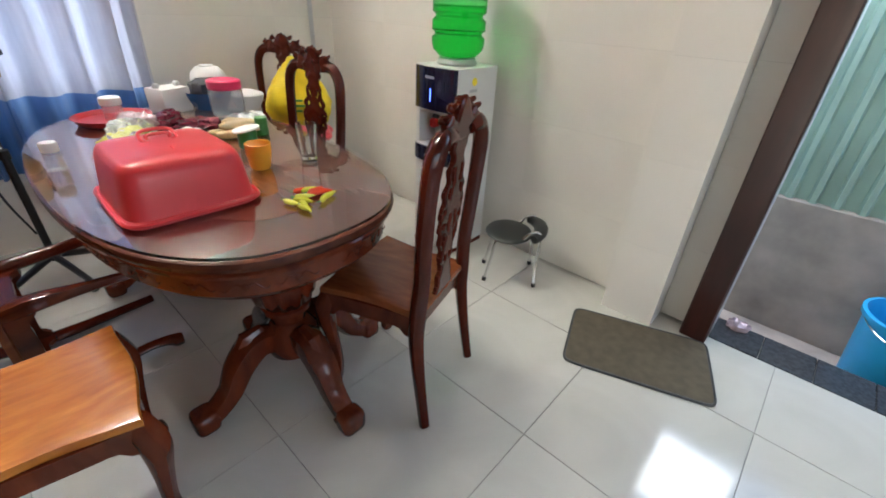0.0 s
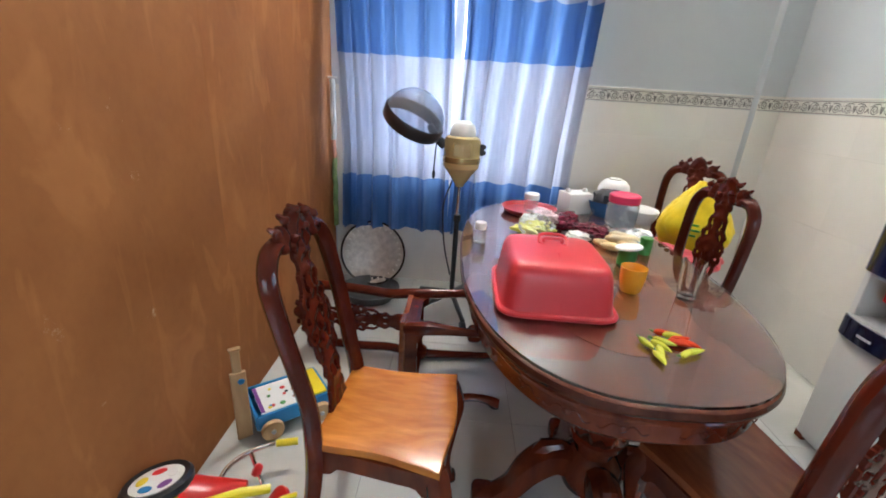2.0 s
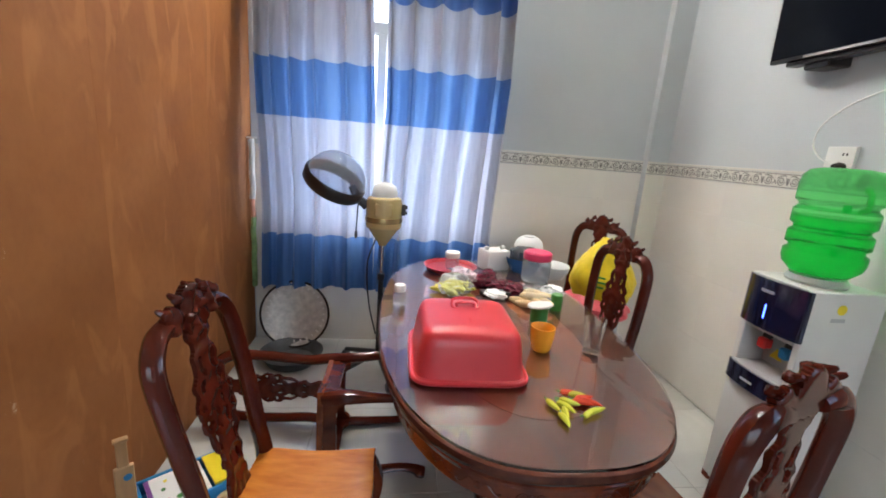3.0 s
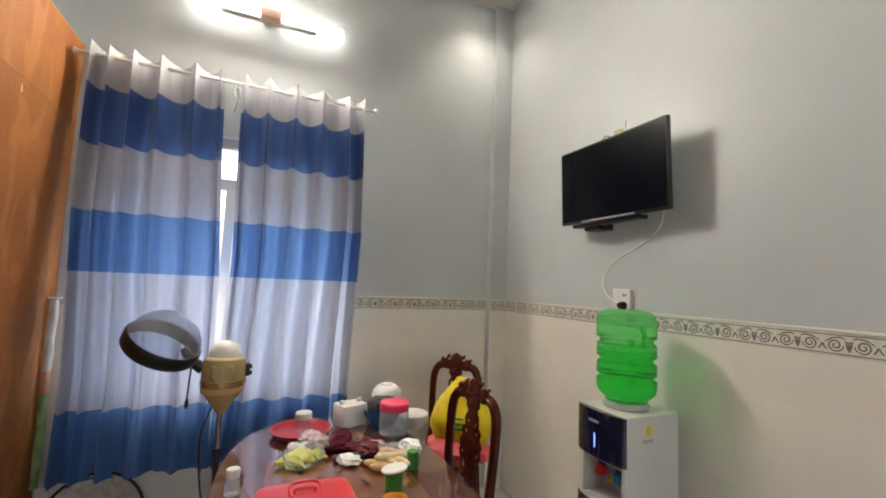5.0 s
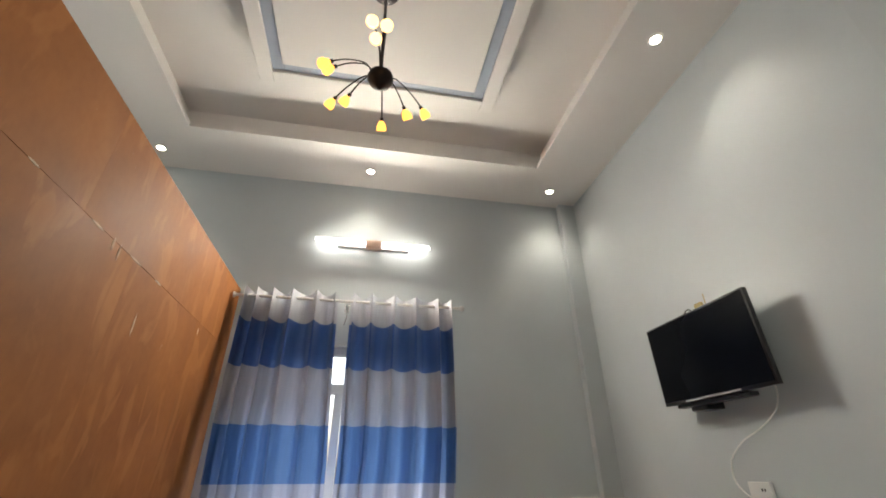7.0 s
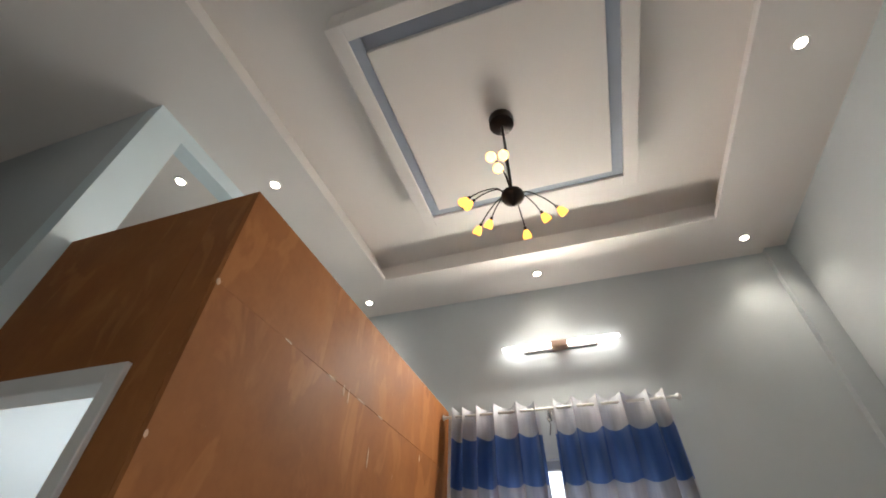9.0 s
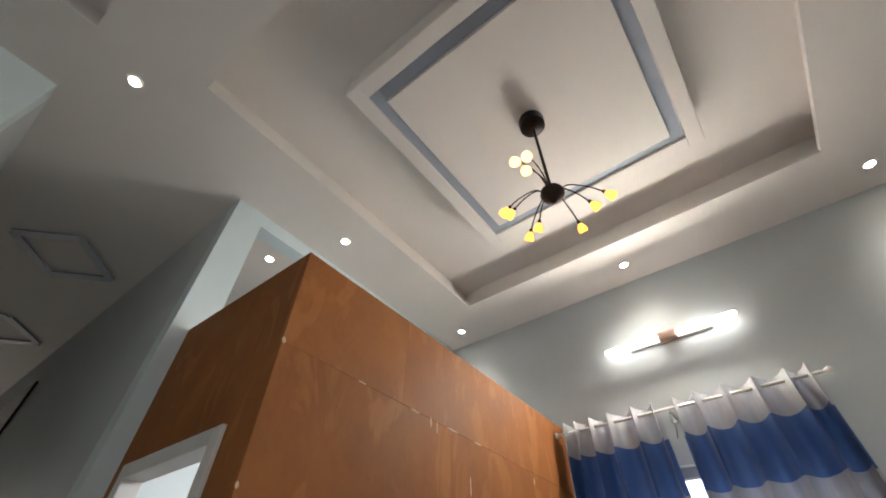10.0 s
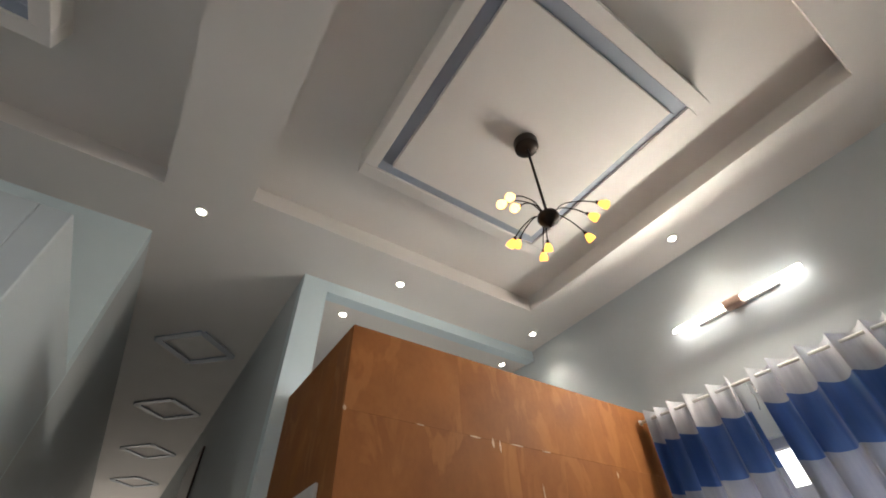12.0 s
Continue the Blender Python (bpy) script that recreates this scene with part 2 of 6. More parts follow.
M["red"] = plain("translucent_red_plastic", (0.64, 0.040, 0.050), 0.30, vary=0.03, scale=9, grain=260, relief=0.25)
M["redflat"] = plain("red_plastic", (0.60, 0.02, 0.02), 0.3, vary=0.08)
M["trayred"] = plain("dark_red_plastic", (0.36, 0.012, 0.02), 0.3, vary=0.1)
M["lidpink"] = plain("bright_pink_plastic", (0.78, 0.04, 0.14), 0.32, vary=0.08)
M["yellow"] = plain("yellow_plastic", (0.80, 0.62, 0.02), 0.3, vary=0.08)
M["mug"] = plain("amber_plastic", (0.78, 0.34, 0.02), 0.25, vary=0.08)
M["bagyellow"] = plain("yellow_shopping_bag", (0.78, 0.58, 0.01), 0.45, vary=0.15, scale=14)
M["bagpink"] = plain("coral_plastic_bag", (0.75, 0.10, 0.12), 0.4, vary=0.15, scale=14)
M["white"] = plain("white_plastic", (0.76, 0.76, 0.74), 0.35, vary=0.05)
M["ivory"] = plain("ivory_plastic", (0.47, 0.37, 0.165), 0.22, vary=0.1)
M["gold"] = plain("champagne_trim", (0.50, 0.38, 0.16), 0.25, metal=0.7)
M["black"] = plain("black_plastic", (0.012, 0.012, 0.014), 0.32, vary=0.2)
M["screen"] = plain("black_screen_glass", (0.005, 0.006, 0.009), 0.14, vary=0.1, relief=0)
M["navy"] = plain("navy_gloss_panel", (0.008, 0.010, 0.035), 0.12, coat=0.5, relief=0)
M["silver"] = plain("grey_silver_plastic", (0.42, 0.42, 0.43), 0.35, vary=0.06)
M["dispbody"] = plain("off_white_painted_steel", (0.66, 0.65, 0.63), 0.3, vary=0.04)
M["chrome"] = plain("chrome", (0.75, 0.75, 0.75), 0.12, metal=1.0, vary=0.05)
M["alu"] = plain("stamped_aluminium", (0.70, 0.68, 0.64), 0.40, metal=0.45, vary=0.25, scale=22, relief=0.3)
M["alubright"] = plain("polished_aluminium", (0.78, 0.77, 0.74), 0.30, metal=0.4, vary=0.1, scale=22, relief=0.2)
M["vinyl"] = plain("black_vinyl", (0.018, 0.020, 0.020), 0.4, relief=0.2)
M["mat"] = plain("olive_brown_doormat", (0.095, 0.080, 0.055), 0.95, vary=0.25, scale=25, grain=400, relief=0.6)
M["granite"] = plain("dark_granite_threshold", (0.05, 0.055, 0.065), 0.22, vary=0.4, scale=60)
M["concrete"] = plain("stained_cement", (0.44, 0.385, 0.335), 0.9, vary=0.35, scale=4, grain=60, relief=0.5)
M["corrugated"] = plain("green_painted_sheet", (0.36, 0.52, 0.43), 0.4, vary=0.15, scale=3)
M["bucket"] = plain("sky_blue_plastic", (0.03, 0.40, 0.78), 0.35, vary=0.1)
M["bluebowl"] = plain("blue_enamel", (0.03, 0.12, 0.33), 0.25)
M["toyblue"] = plain("toy_blue_paint", (0.02, 0.22, 0.50), 0.4)
M["toywood"] = wood("pale_raw_wood", (0.46, 0.28, 0.13), (0.64, 0.44, 0.23), (2, 2, 0.4), 0.55, 0.0)
M["rawply"] = plain("raw_plywood_edge", (0.60, 0.40, 0.27), 0.8, vary=0.3, scale=40)
M["bracket"] = plain("pale_pink_bracket_plastic", (0.62, 0.42, 0.33), 0.4, vary=0.1)
M["rodwhite"] = plain("white_enamel", (0.72, 0.70, 0.68), 0.3, vary=0.05)
M["frame"] = plain("white_aluminium_frame", (0.66, 0.67, 0.66), 0.35, vary=0.06)
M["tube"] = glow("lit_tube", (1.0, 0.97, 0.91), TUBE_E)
M["downlight"] = glow("lit_downlight", (1.0, 0.93, 0.78), 22)
M["bulb"] = glow("lit_amber_glass", (1.0, 0.50, 0.08), 1.3)
M["bulbhot"] = glow("lit_amber_glass_bright", (1.0, 0.58, 0.18), 2.0)
M["led"] = glow("blue_indicator", (0.05, 0.10, 1.0), 3.0)
M["bronze"] = plain("dark_bronze", (0.020, 0.012, 0.009), 0.35, metal=0.6)
M["screen"].node_tree.nodes["Principled BSDF"].inputs["Specular IOR Level"].default_value = 0.12
M["paint"].node_tree.nodes["Principled BSDF"].inputs["Specular IOR Level"].default_value = 0.3
M["glass"] = clear("clear_glass", (0.97, 0.99, 0.98))
M["tableglass"] = clear("table_glass", (0.93, 0.96, 0.95), 0.01, 1.58)
M["hood"] = clear("smoky_clear_plastic", (0.66, 0.72, 0.82), 0.06, 1.25, 0.84)
M["greenbottle"] = tinted("green_bottle", (0.27, 0.95, 0.36), 0.20, 1.16, 0.90, 0.15, (0.20, 0.95, 0.30))
M["greenwater"] = clear("green_bottle_water", (0.10, 0.90, 0.26), 0.12, 1.15, 0.92)
M["film"] = clear("clear_plastic_film", (0.78, 0.82, 0.86), 0.18, 1.12, 0.85)
M["chilired"] = plain("red_chilli_skin", (0.62, 0.045, 0.01), 0.22, vary=0.2, scale=30, relief=0)
M["chiliyellow"] = plain("yellow_green_chilli_skin", (0.58, 0.60, 0.05), 0.22, vary=0.25, scale=25, relief=0)
M["banana"] = plain("yellow_green_banana", (0.52, 0.52, 0.05), 0.4, vary=0.3, scale=18)
M["bread"] = plain("crisp_bread", (0.72, 0.52, 0.26), 0.6, vary=0.25, scale=25, relief=0.4)
M["wrap"] = plain("maroon_foil_wrapper", (0.14, 0.012, 0.03), 0.2, metal=0.3, vary=0.5, scale=40)
M["wrapsilver"] = plain("silver_pink_wrapper", (0.60, 0.45, 0.47), 0.22, metal=0.4, vary=0.4, scale=35)
M["tin"] = plain("green_tin", (0.04, 0.22, 0.03), 0.3, vary=0.3, scale=30)
M["greybag"] = plain("dark_grey_bag", (0.05, 0.055, 0.06), 0.5, vary=0.4, scale=20)
M["poster"] = plain("printed_paper", (0.45, 0.44, 0.42), 0.6, vary=0.25, scale=14)
M["postergreen"] = plain("green_yellow_print", (0.20, 0.30, 0.10), 0.6, vary=0.5, scale=16)
M["orange"] = plain("orange_print", (0.40, 0.15, 0.08), 0.5, vary=0.4, scale=20)
M["purple"] = plain("purple_print", (0.20, 0.06, 0.30), 0.5)


# ---- mesh helpers ----
def finish(name, bm, material, smooth=False, recalc=True):
    if recalc:
        bmesh.ops.recalc_face_normals(bm, faces=bm.faces)
    me = bpy.data.meshes.new(name)
    bm.to_mesh(me)
    bm.free()
    me.materials.append(material)
    if smooth:
        me.shade_smooth()
        me.set_sharp_from_angle(angle=radians(38))
    return me


def part(name, bm, material, parent, label="", smooth=True, m=None):
    ob = new(name, finish(name, bm, material, smooth))
    ob.parent = parent
    if m is not None:
        ob.matrix_basis = m
    if label:
        tagged(ob, label)
    return ob


def thing(name, label, category, m=None, group="", kind=""):
    ob = new(name)
    ob.empty_display_size = 0.05
    if m is not None:
        ob.matrix_basis = m
    return tagged(ob, label, category, group, kind)


def solid(name, bm, material, label, category, group="", kind="", m=None, smooth=True):
    ob = new(name, finish(name, bm, material, smooth))
    if m is not None:
        ob.matrix_basis = m
    return tagged(ob, label, category, group, kind)


def box(bm, x0, x1, y0, y1, z0, z1, bevel=0.0, m=None, seg=1):
    r = bmesh.ops.create_cube(bm, size=1)
    vs = r["verts"]
    for v in vs:
        v.co = Vector(((x0 + x1) / 2 + v.co.x * (x1 - x0), (y0 + y1) / 2 + v.co.y * (y1 - y0), (z0 + z1) / 2 + v.co.z * (z1 - z0)))
        if m is not None:
            v.co = m @ v.co
    if bevel:
        es = list({e for v in vs for e in v.link_edges})
        bmesh.ops.bevel(bm, geom=es, offset=bevel, segments=seg, affect="EDGES", profile=0.5)
    return bm


def lathe(bm, profile, seg=24, m=None, flute=0.0, flutes=0):
    """Turns (radius, height) pairs round z; a radius of 0 closes an end."""
    rings = []
    for r, z in profile:
        if r < 1e-6:
            rings.append([bm.verts.new((0, 0, z))])
        else:
            rings.append([bm.verts.new(((r + flute * r * math.cos(flutes * 2 * math.pi * i / seg)) * math.cos(2 * math.pi * i / seg),
                                        (r + flute * r * math.cos(flutes * 2 * math.pi * i / seg)) * math.sin(2 * math.pi * i / seg), z)) for i in range(seg)])
    for a, b in zip(rings, rings[1:]):
        for i in range(seg):
            j = (i + 1) % seg
            if len(a) == 1 and len(b) == 1:
                continue
            if len(a) == 1:
                bm.faces.new((a[0], b[i], b[j]))
            elif len(b) == 1:
                bm.faces.new((a[i], a[j], b[0]))
            else:
                bm.faces.new((a[i], a[j], b[j], b[i]))
    for ring, z in ((rings[0], 0), (rings[-1], 1)):
        pass
    if m is not None:
        for ring in rings:
            for v in ring:
                v.co = m @ v.co
    return bm


def spline(points, steps=6):
    """A smooth line through the points (Catmull-Rom); points of any length of tuple."""
    p = [np.array(q, float) for q in points]
    p = [2 * p[0] - p[1]] + p + [2 * p[-1] - p[-2]]
    out = []
    for i in range(1, len(p) - 2):
        for s in range(steps):
            t = s / steps
            out.append(0.5 * (2 * p[i] + (p[i + 1] - p[i - 1]) * t + (2 * p[i - 1] - 5 * p[i] + 4 * p[i + 1] - p[i + 2]) * t * t
                              + (3 * p[i] - p[i - 1] - 3 * p[i + 1] + p[i + 2]) * t ** 3))
    out.append(p[-2])
    return out


def tube(bm, rows, seg=10, closed=False, flat=1.0, up=None, square=0.0):
    """A round bar along rows of (x, y, z, radius). flat: how much thinner it is across; square: 0 round to 1 boxy."""
    pts = [Vector(r[:3]) for r in rows]
    rad = [r[3] for r in rows]
    n = len(pts)
    rings = []
    ref = Vector(up) if up else Vector((0.13, 0.27, 0.95))
    for i in range(n):
        a = pts[(i - 1) % n] if closed or i > 0 else pts[i]
        b = pts[(i + 1) % n] if closed or i < n - 1 else pts[i]
        d = (b - a).normalized()
        side = d.cross(ref)
        if side.length < 1e-4:
            side = d.orthogonal()
        side.normalize()
        other = side.cross(d).normalized()
        if not up:
            ref = other
        ring = []
        for k in range(seg):
            t = 2 * math.pi * (k + 0.5) / seg
            c, s = math.cos(t), math.sin(t)
            if square:
                g = (1 - square) + square / max(abs(c), abs(s))
                c, s = c * g, s * g
            ring.append(bm.verts.new(pts[i] + side * c * rad[i] + other * s * rad[i] * flat))
        rings.append(ring)
    pairs = list(zip(rings, rings[1:])) + ([(rings[-1], rings[0])] if closed else [])
    for a, b in pairs:
        for k in range(seg):
            j = (k + 1) % seg
            bm.faces.new((a[k], a[j], b[j], b[k]))
    if not closed:
        bm.faces.new(list(reversed(rings[0])))
        bm.faces.new(rings[-1])
    return bm


def prism(bm, outline, h0, h1, m=None):
    """A flat outline of (x, y) raised from h0 to h1 along z."""
    lo = [bm.verts.new((x, y, h0)) for x, y in outline]
    hi = [bm.verts.new((x, y, h1)) for x, y in outline]
    n = len(lo)
    bm.faces.new(list(reversed(lo)))
    bm.faces.new(hi)
    for i in range(n):
        j = (i + 1) % n
        bm.faces.new((lo[i], lo[j], hi[j], hi[i]))
    if m is not None:
        for v in lo + hi:
            v.co = m @ v.co
    return bm


def oval(cx, cy, a, b, n, seg):
    """A superellipse outline."""
    out = []
    for i in range(seg):
        t = 2 * math.pi * i / seg
        c, s = math.cos(t), math.sin(t)
        out.append((cx + a * math.copysign(abs(c) ** (2 / n), c), cy + b * math.copysign(abs(s) ** (2 / n), s)))
    return out


def blob(bm, m, seg=16, rings=10, rough=0.0, seed=0.0, freq=3.0):
    """A lumpy rounded body in the pose and size of m."""
    r = bmesh.ops.create_uvsphere(bm, u_segments=seg, v_segments=rings, radius=1)
    for v in r["verts"]:
        k = 1 + rough * noise.noise(v.co * freq + Vector((seed, seed * 1.7, seed * 0.3)))
        v.co = m @ (v.co * k)
    return bm


def carved(bm, width, height, nx, nz, inside, relief, thick, bend):
    """A carved board in cells: inside(u, v) says where there is wood, relief(u, v) how proud it is; bend(u, v) gives its (x, y, z)."""
    grid = {}

    def vert(i, k, s):
        key = (i, k, s)
        if key not in grid:
            u, v = i / nx * 2 - 1, k / nz
            p, q = bend(u, v)
            grid[key] = bm.verts.new(p + q * (s * thick / 2 + (max(0, relief(u, v)) * 0.7 if s > 0 else 0)))
        return grid[key]

    keep = {(i, k) for i in range(nx) for k in range(nz) if inside((i + 0.5) / nx * 2 - 1, (k + 0.5) / nz)}
    for i, k in keep:
        for s in (1, -1):
            q = [vert(i, k, s), vert(i + 1, k, s), vert(i + 1, k + 1, s), vert(i, k + 1, s)]
            bm.faces.new(q if s > 0 else q[::-1])
        for (di, dk), (a, b) in {(-1, 0): ((0, 0), (0, 1)), (1, 0): ((1, 1), (1, 0)), (0, -1): ((1, 0), (0, 0)), (0, 1): ((0, 1), (1, 1))}.items():
            if (i + di, k + dk) not in keep:
                bm.faces.new((vert(i + a[0], k + a[1], 1), vert(i + b[0], k + b[1], 1), vert(i + b[0], k + b[1], -1), vert(i + a[0], k + a[1], -1)))
    for _ in range(2):
        bmesh.ops.smooth_vert(bm, verts=list(grid.values()), factor=0.45, use_axis_x=True, use_axis_y=True, use_axis_z=True)
    return bm


# ---- large structure ----
XW, XE, YT, YB, ZC = -3.05, 4.40, 2.00, -1.95, 3.95


def structure(name, boxes, material, label, category, bevel=0.0):
    bm = bmesh.new()
    for b in boxes:
        box(bm, *b, bevel=bevel)
    return solid(name, bm, material, label, category, kind="structure", smooth=False)


floor = structure("floor", [(XW - 0.2, XE + 0.2, YB - 12.2, YT + 0.12, -0.15, -0.008)], M["grout"], "polished cream floor tiles in grey grout", "floor")
wall_window = structure("wall_window", [(XW - 0.2, XW, YB - 3.6, -0.80, 0, 4.3), (XW - 0.2, XW, 0.66, YT + 0.2, 0, 4.3), (XW - 0.2, XW, -0.80, 0.66, 0, 0.86), (XW - 0.2, XW, -0.80, 0.66, 2.47, 4.3)],
                       M["paint"], "blue-grey painted wall above cream tiles, with a window", "wall")
wall_tv = structure("wall_tv", [(XW, -0.055, YT, YT + 0.2, 0, 4.3), (-0.055, 0.95, YT, YT + 0.2, 2.20, 4.3), (0.95, XE, YT, YT + 0.2, 0, 4.3)],
                   M["paint"], "glossy blue-grey painted wall above cream tiles", "wall")
pilaster = structure("pilaster", [(-0.515, -0.29, 1.835, YT, 0, ZC)], M["paint"], "blue-grey painted pilaster beside the back door", "pilaster")
# unseen end wall; its opening is made up to let the fill lamp through
wall_east = structure("wall_east", [(XE, XE + 0.2, YB - 0.2, -1.1, 0, 4.3), (XE, XE + 0.2, 1.3, YT + 0.2, 0, 4.3), (XE, XE + 0.2, -1.1, 1.3, 0, 0.8), (XE, XE + 0.2, -1.1, 1.3, 2.7, 4.3)], M["paint"], "plain blue-grey end wall, unseen, with an opening added for the fill lamp", "wall")
wall_back = structure("wall_back", [(XW, -0.65, YB - 0.12, YB, 0, 2.89), (-0.65, -0.435, YB - 0.12, YB, 0, ZC), (XW, -0.65, YB - 0.12, YB, 3.84, ZC)],
                     M["pale"], "pale blue wall open above head height", "wall")
wall_corridor = structure("wall_corridor", [(-0.60, -0.435, YB - 12, YB - 0.12, 0, ZC), (0.72, 0.85, YB - 12, -2.20, 0, ZC)], M["paint"], "blue-grey corridor walls in shade", "wall")
wall_pier = structure("wall_pier", [(0.72, XE, -2.20, -2.06, 0, ZC)], M["pale"], "pale blue painted wall beside the corridor", "wall")
wall_low = structure("wall_low", [(0.70, 0.80, -2.058, -0.63, 0, 2.79), (0.80, XE, -0.73, -0.63, 0, 2.79)], M["lowpaint"], "pale grey-blue partition wall that stops below the ceiling", "wall", 0.004)
wall_far = structure("wall_far", [(XW, -0.60, YB - 3.6, YB - 3.4, 0, 4.0)], M["pale"], "pale wall of the room behind", "wall")
corner_column = structure("corner_column", [(XW, -2.985, 1.845, YT, 0, ZC)], M["paint"], "narrow boxed column in the corner", "column")

# ceilings with the stepped recesses
CX0, CX1, CY0, CY1 = -2.50, 0.169, -1.367, 1.428
DX0, DX1, DY0 = 0.715, 3.40, -1.53
TS, BACK = 0.04, 0.09
slabs = [(XW, DX0, YB - 0.12, CY0, ZC, ZC + TS), (DX0, XE, YB - 0.12, DY0, ZC, ZC + TS), (XW, XE, CY1, YT, ZC, ZC + TS), (XW, CX0, CY0, CY1, ZC, ZC + TS), (CX1, DX0, CY0, CY1, ZC, ZC + TS), (DX1, XE, DY0, CY1, ZC, ZC + TS),
         (-0.60, 0.85, YB - 12, YB - 0.12, ZC, ZC + TS), (0.85, XE, -2.2, YB - 0.12, ZC, ZC + TS), (XW, -0.60, YB - 3.6, YB - 0.12, 3.85, 3.94)]
for x0, x1, y0, y1 in ((CX0, CX1, CY0, CY1), (DX0, DX1, DY0, CY1)):
    a0, a1, b0, b1 = x0 - BACK, x1 + BACK, y0 - BACK, y1 + BACK
    slabs += [(a0 - 0.05, a1 + 0.05, b0 - 0.05, b1 + 0.05, 4.19, 4.25), (a0 - 0.05, a0, b0, b1, ZC + TS, 4.19), (a1, a1 + 0.05, b0, b1, ZC + TS, 4.19), (a0, a1, b0 - 0.05, b0, ZC + TS, 4.19), (a0, a1, b1, b1 + 0.05, ZC + TS, 4.19)]
ceiling = structure("ceiling", slabs, M["ceiling"], "white plaster ceiling with stepped recesses", "ceiling")


def ring_boxes(x0, x1, y0, y1, w, z0, z1):
    return [(x0, x1, y0, y0 + w, z0, z1), (x0, x1, y1 - w, y1, z0, z1), (x0, x0 + w, y0 + w, y1 - w, z0, z1), (x1 - w, x1, y0 + w, y1 - w, z0, z1)]


def ceiling_panel(x0, x1, y0, y1):
    t = thing("ceiling_panel", "dropped white plaster ceiling panel with a blue-grey band", "ceiling panel", kind="structure")
    for nm, bs, mt in (("rim", ring_boxes(x0, x1, y0, y1, 0.095, 3.975, 4.19), "ceiling"), ("band", ring_boxes(x0 + 0.095, x1 - 0.095, y0 + 0.095, y1 - 0.095, 0.08, 3.99, 4.19), "band"),
                       ("panel", [(x0 + 0.175, x1 - 0.175, y0 + 0.175, y1 - 0.175, 3.955, 4.19)], "ceiling")):
        bm = bmesh.new()
        for b in bs:
            box(bm, *b, bevel=0.004)
        part(nm, bm, M[mt], t, smooth=False)
    return t


ceiling_panel(-1.98, -0.363, -0.765, 0.865)
ceiling_panel(1.36, 2.85, -0.90, 0.865)

# plywood partition: sheets on two faces
partition = thing("plywood_partition", "orange-brown varnished plywood partition with a doorway", "partition", kind="structure")


def sheet(x0, x1, y0, y1, z0, z1):
    bm = bmesh.new()
    box(bm, x0, x1, y0, y1, z0, z1, bevel=0.0003)
    return part("plywood_sheet", bm, M["ply"], partition, smooth=False)


edges = [-0.53, -1.585, -2.40, XW + 0.002]
for a, b in zip(edges, edges[1:]):
    sheet(b + 0.0001, a - 0.0001, -0.912, -0.89, 0.003, 2.4096)
for a, b in zip([-0.53, -1.21, -2.43, XW + 0.002], [-1.21, -2.43, XW + 0.002]):
    sheet(b + 0.0001, a - 0.0001, -0.912, -0.889, 2.4102, 2.87)
sheet(-0.552, -0.53, -1.078, -0.913, 0.003, 2.87)
sheet(-0.552, -0.53, -1.948, -1.079, 2.142, 2.87)
bm = bmesh.new()
box(bm, -0.60, -0.515, -1.14, -1.08, 0.0, 2.14, 0.003)
box(bm, -0.60, -0.515, -1.846, -1.786, 0.0, 2.14, 0.003)
box(bm, -0.60, -0.515, -1.786, -1.14, 2.078, 2.14, 0.003)
tagged(part("door_frame", bm, M["rodwhite"], partition, "white painted door frame", smooth=False))
sheet(-0.552, -0.53, -1.948, -1.848, 0.003, 2.140)

# pale splintered chips along the joint of the sheets
for k, (x, z, w, h) in enumerate(((-0.95, 2.41, 0.030, 0.006), (-1.30, 2.408, 0.045, 0.007), (-1.42, 2.395, 0.010, 0.040), (-1.47, 2.385, 0.008, 0.050), (-1.60, 2.41, 0.060, 0.006), (-1.83, 2.409, 0.040, 0.006), (-0.535, 2.415, 0.012, 0.020), (-0.534, 1.92, 0.008, 0.016), (-1.75, 2.18, 0.006, 0.070), (-2.45, 2.36, 0.008, 0.03))):
    bm = bmesh.new()
    w, h = w * 0.85, h * 0.7
    prism(bm, [(-w, -h * 0.3), (-w * 0.3, -h), (w * 0.7, -h * 0.6), (w, h * 0.2), (w * 0.2, h), (-w * 0.6, h * 0.5)], 0, 0.0016, pose(x, -0.8885, z, 90, 0, 0))
    part("splinter", bm, M["rawply"], partition, "pale chipped edge", smooth=False)

# corridor trims: square frames on its ceiling, dark door surrounds
for y in (-3.69, -5.48, -7.30, -9.15, -10.95):
    bm = bmesh.new()
    c = 0.105
    for (xa, ya, xb, yb) in ((c + 0.365, y, c, y + 0.35), (c, y + 0.35, c - 0.365, y), (c - 0.365, y, c, y - 0.35), (c, y - 0.35, c + 0.365, y)):
        tube(bm, [(xa, ya, ZC - 0.004, 0.035), (xb, yb, ZC - 0.004, 0.035)], seg=4, flat=0.35, up=(0, 0, 1), square=1.0)
    solid("ceiling_trim", bm, M["band"], "grey diamond-shaped plaster trim on the corridor ceiling", "trim", kind="structure", smooth=False)
for y0, y1, nm in ((-6.3, -5.05, "door_1"), (-9.6, -8.8, "door_2")):
    bm = bmesh.new()
    box(bm, -0.433, -0.41, y0, y1, 0.0, 3.45, 0.004)
    solid(nm, bm, M["doorframe"], "tall dark brown wooden door in the corridor", "door", kind="structure")

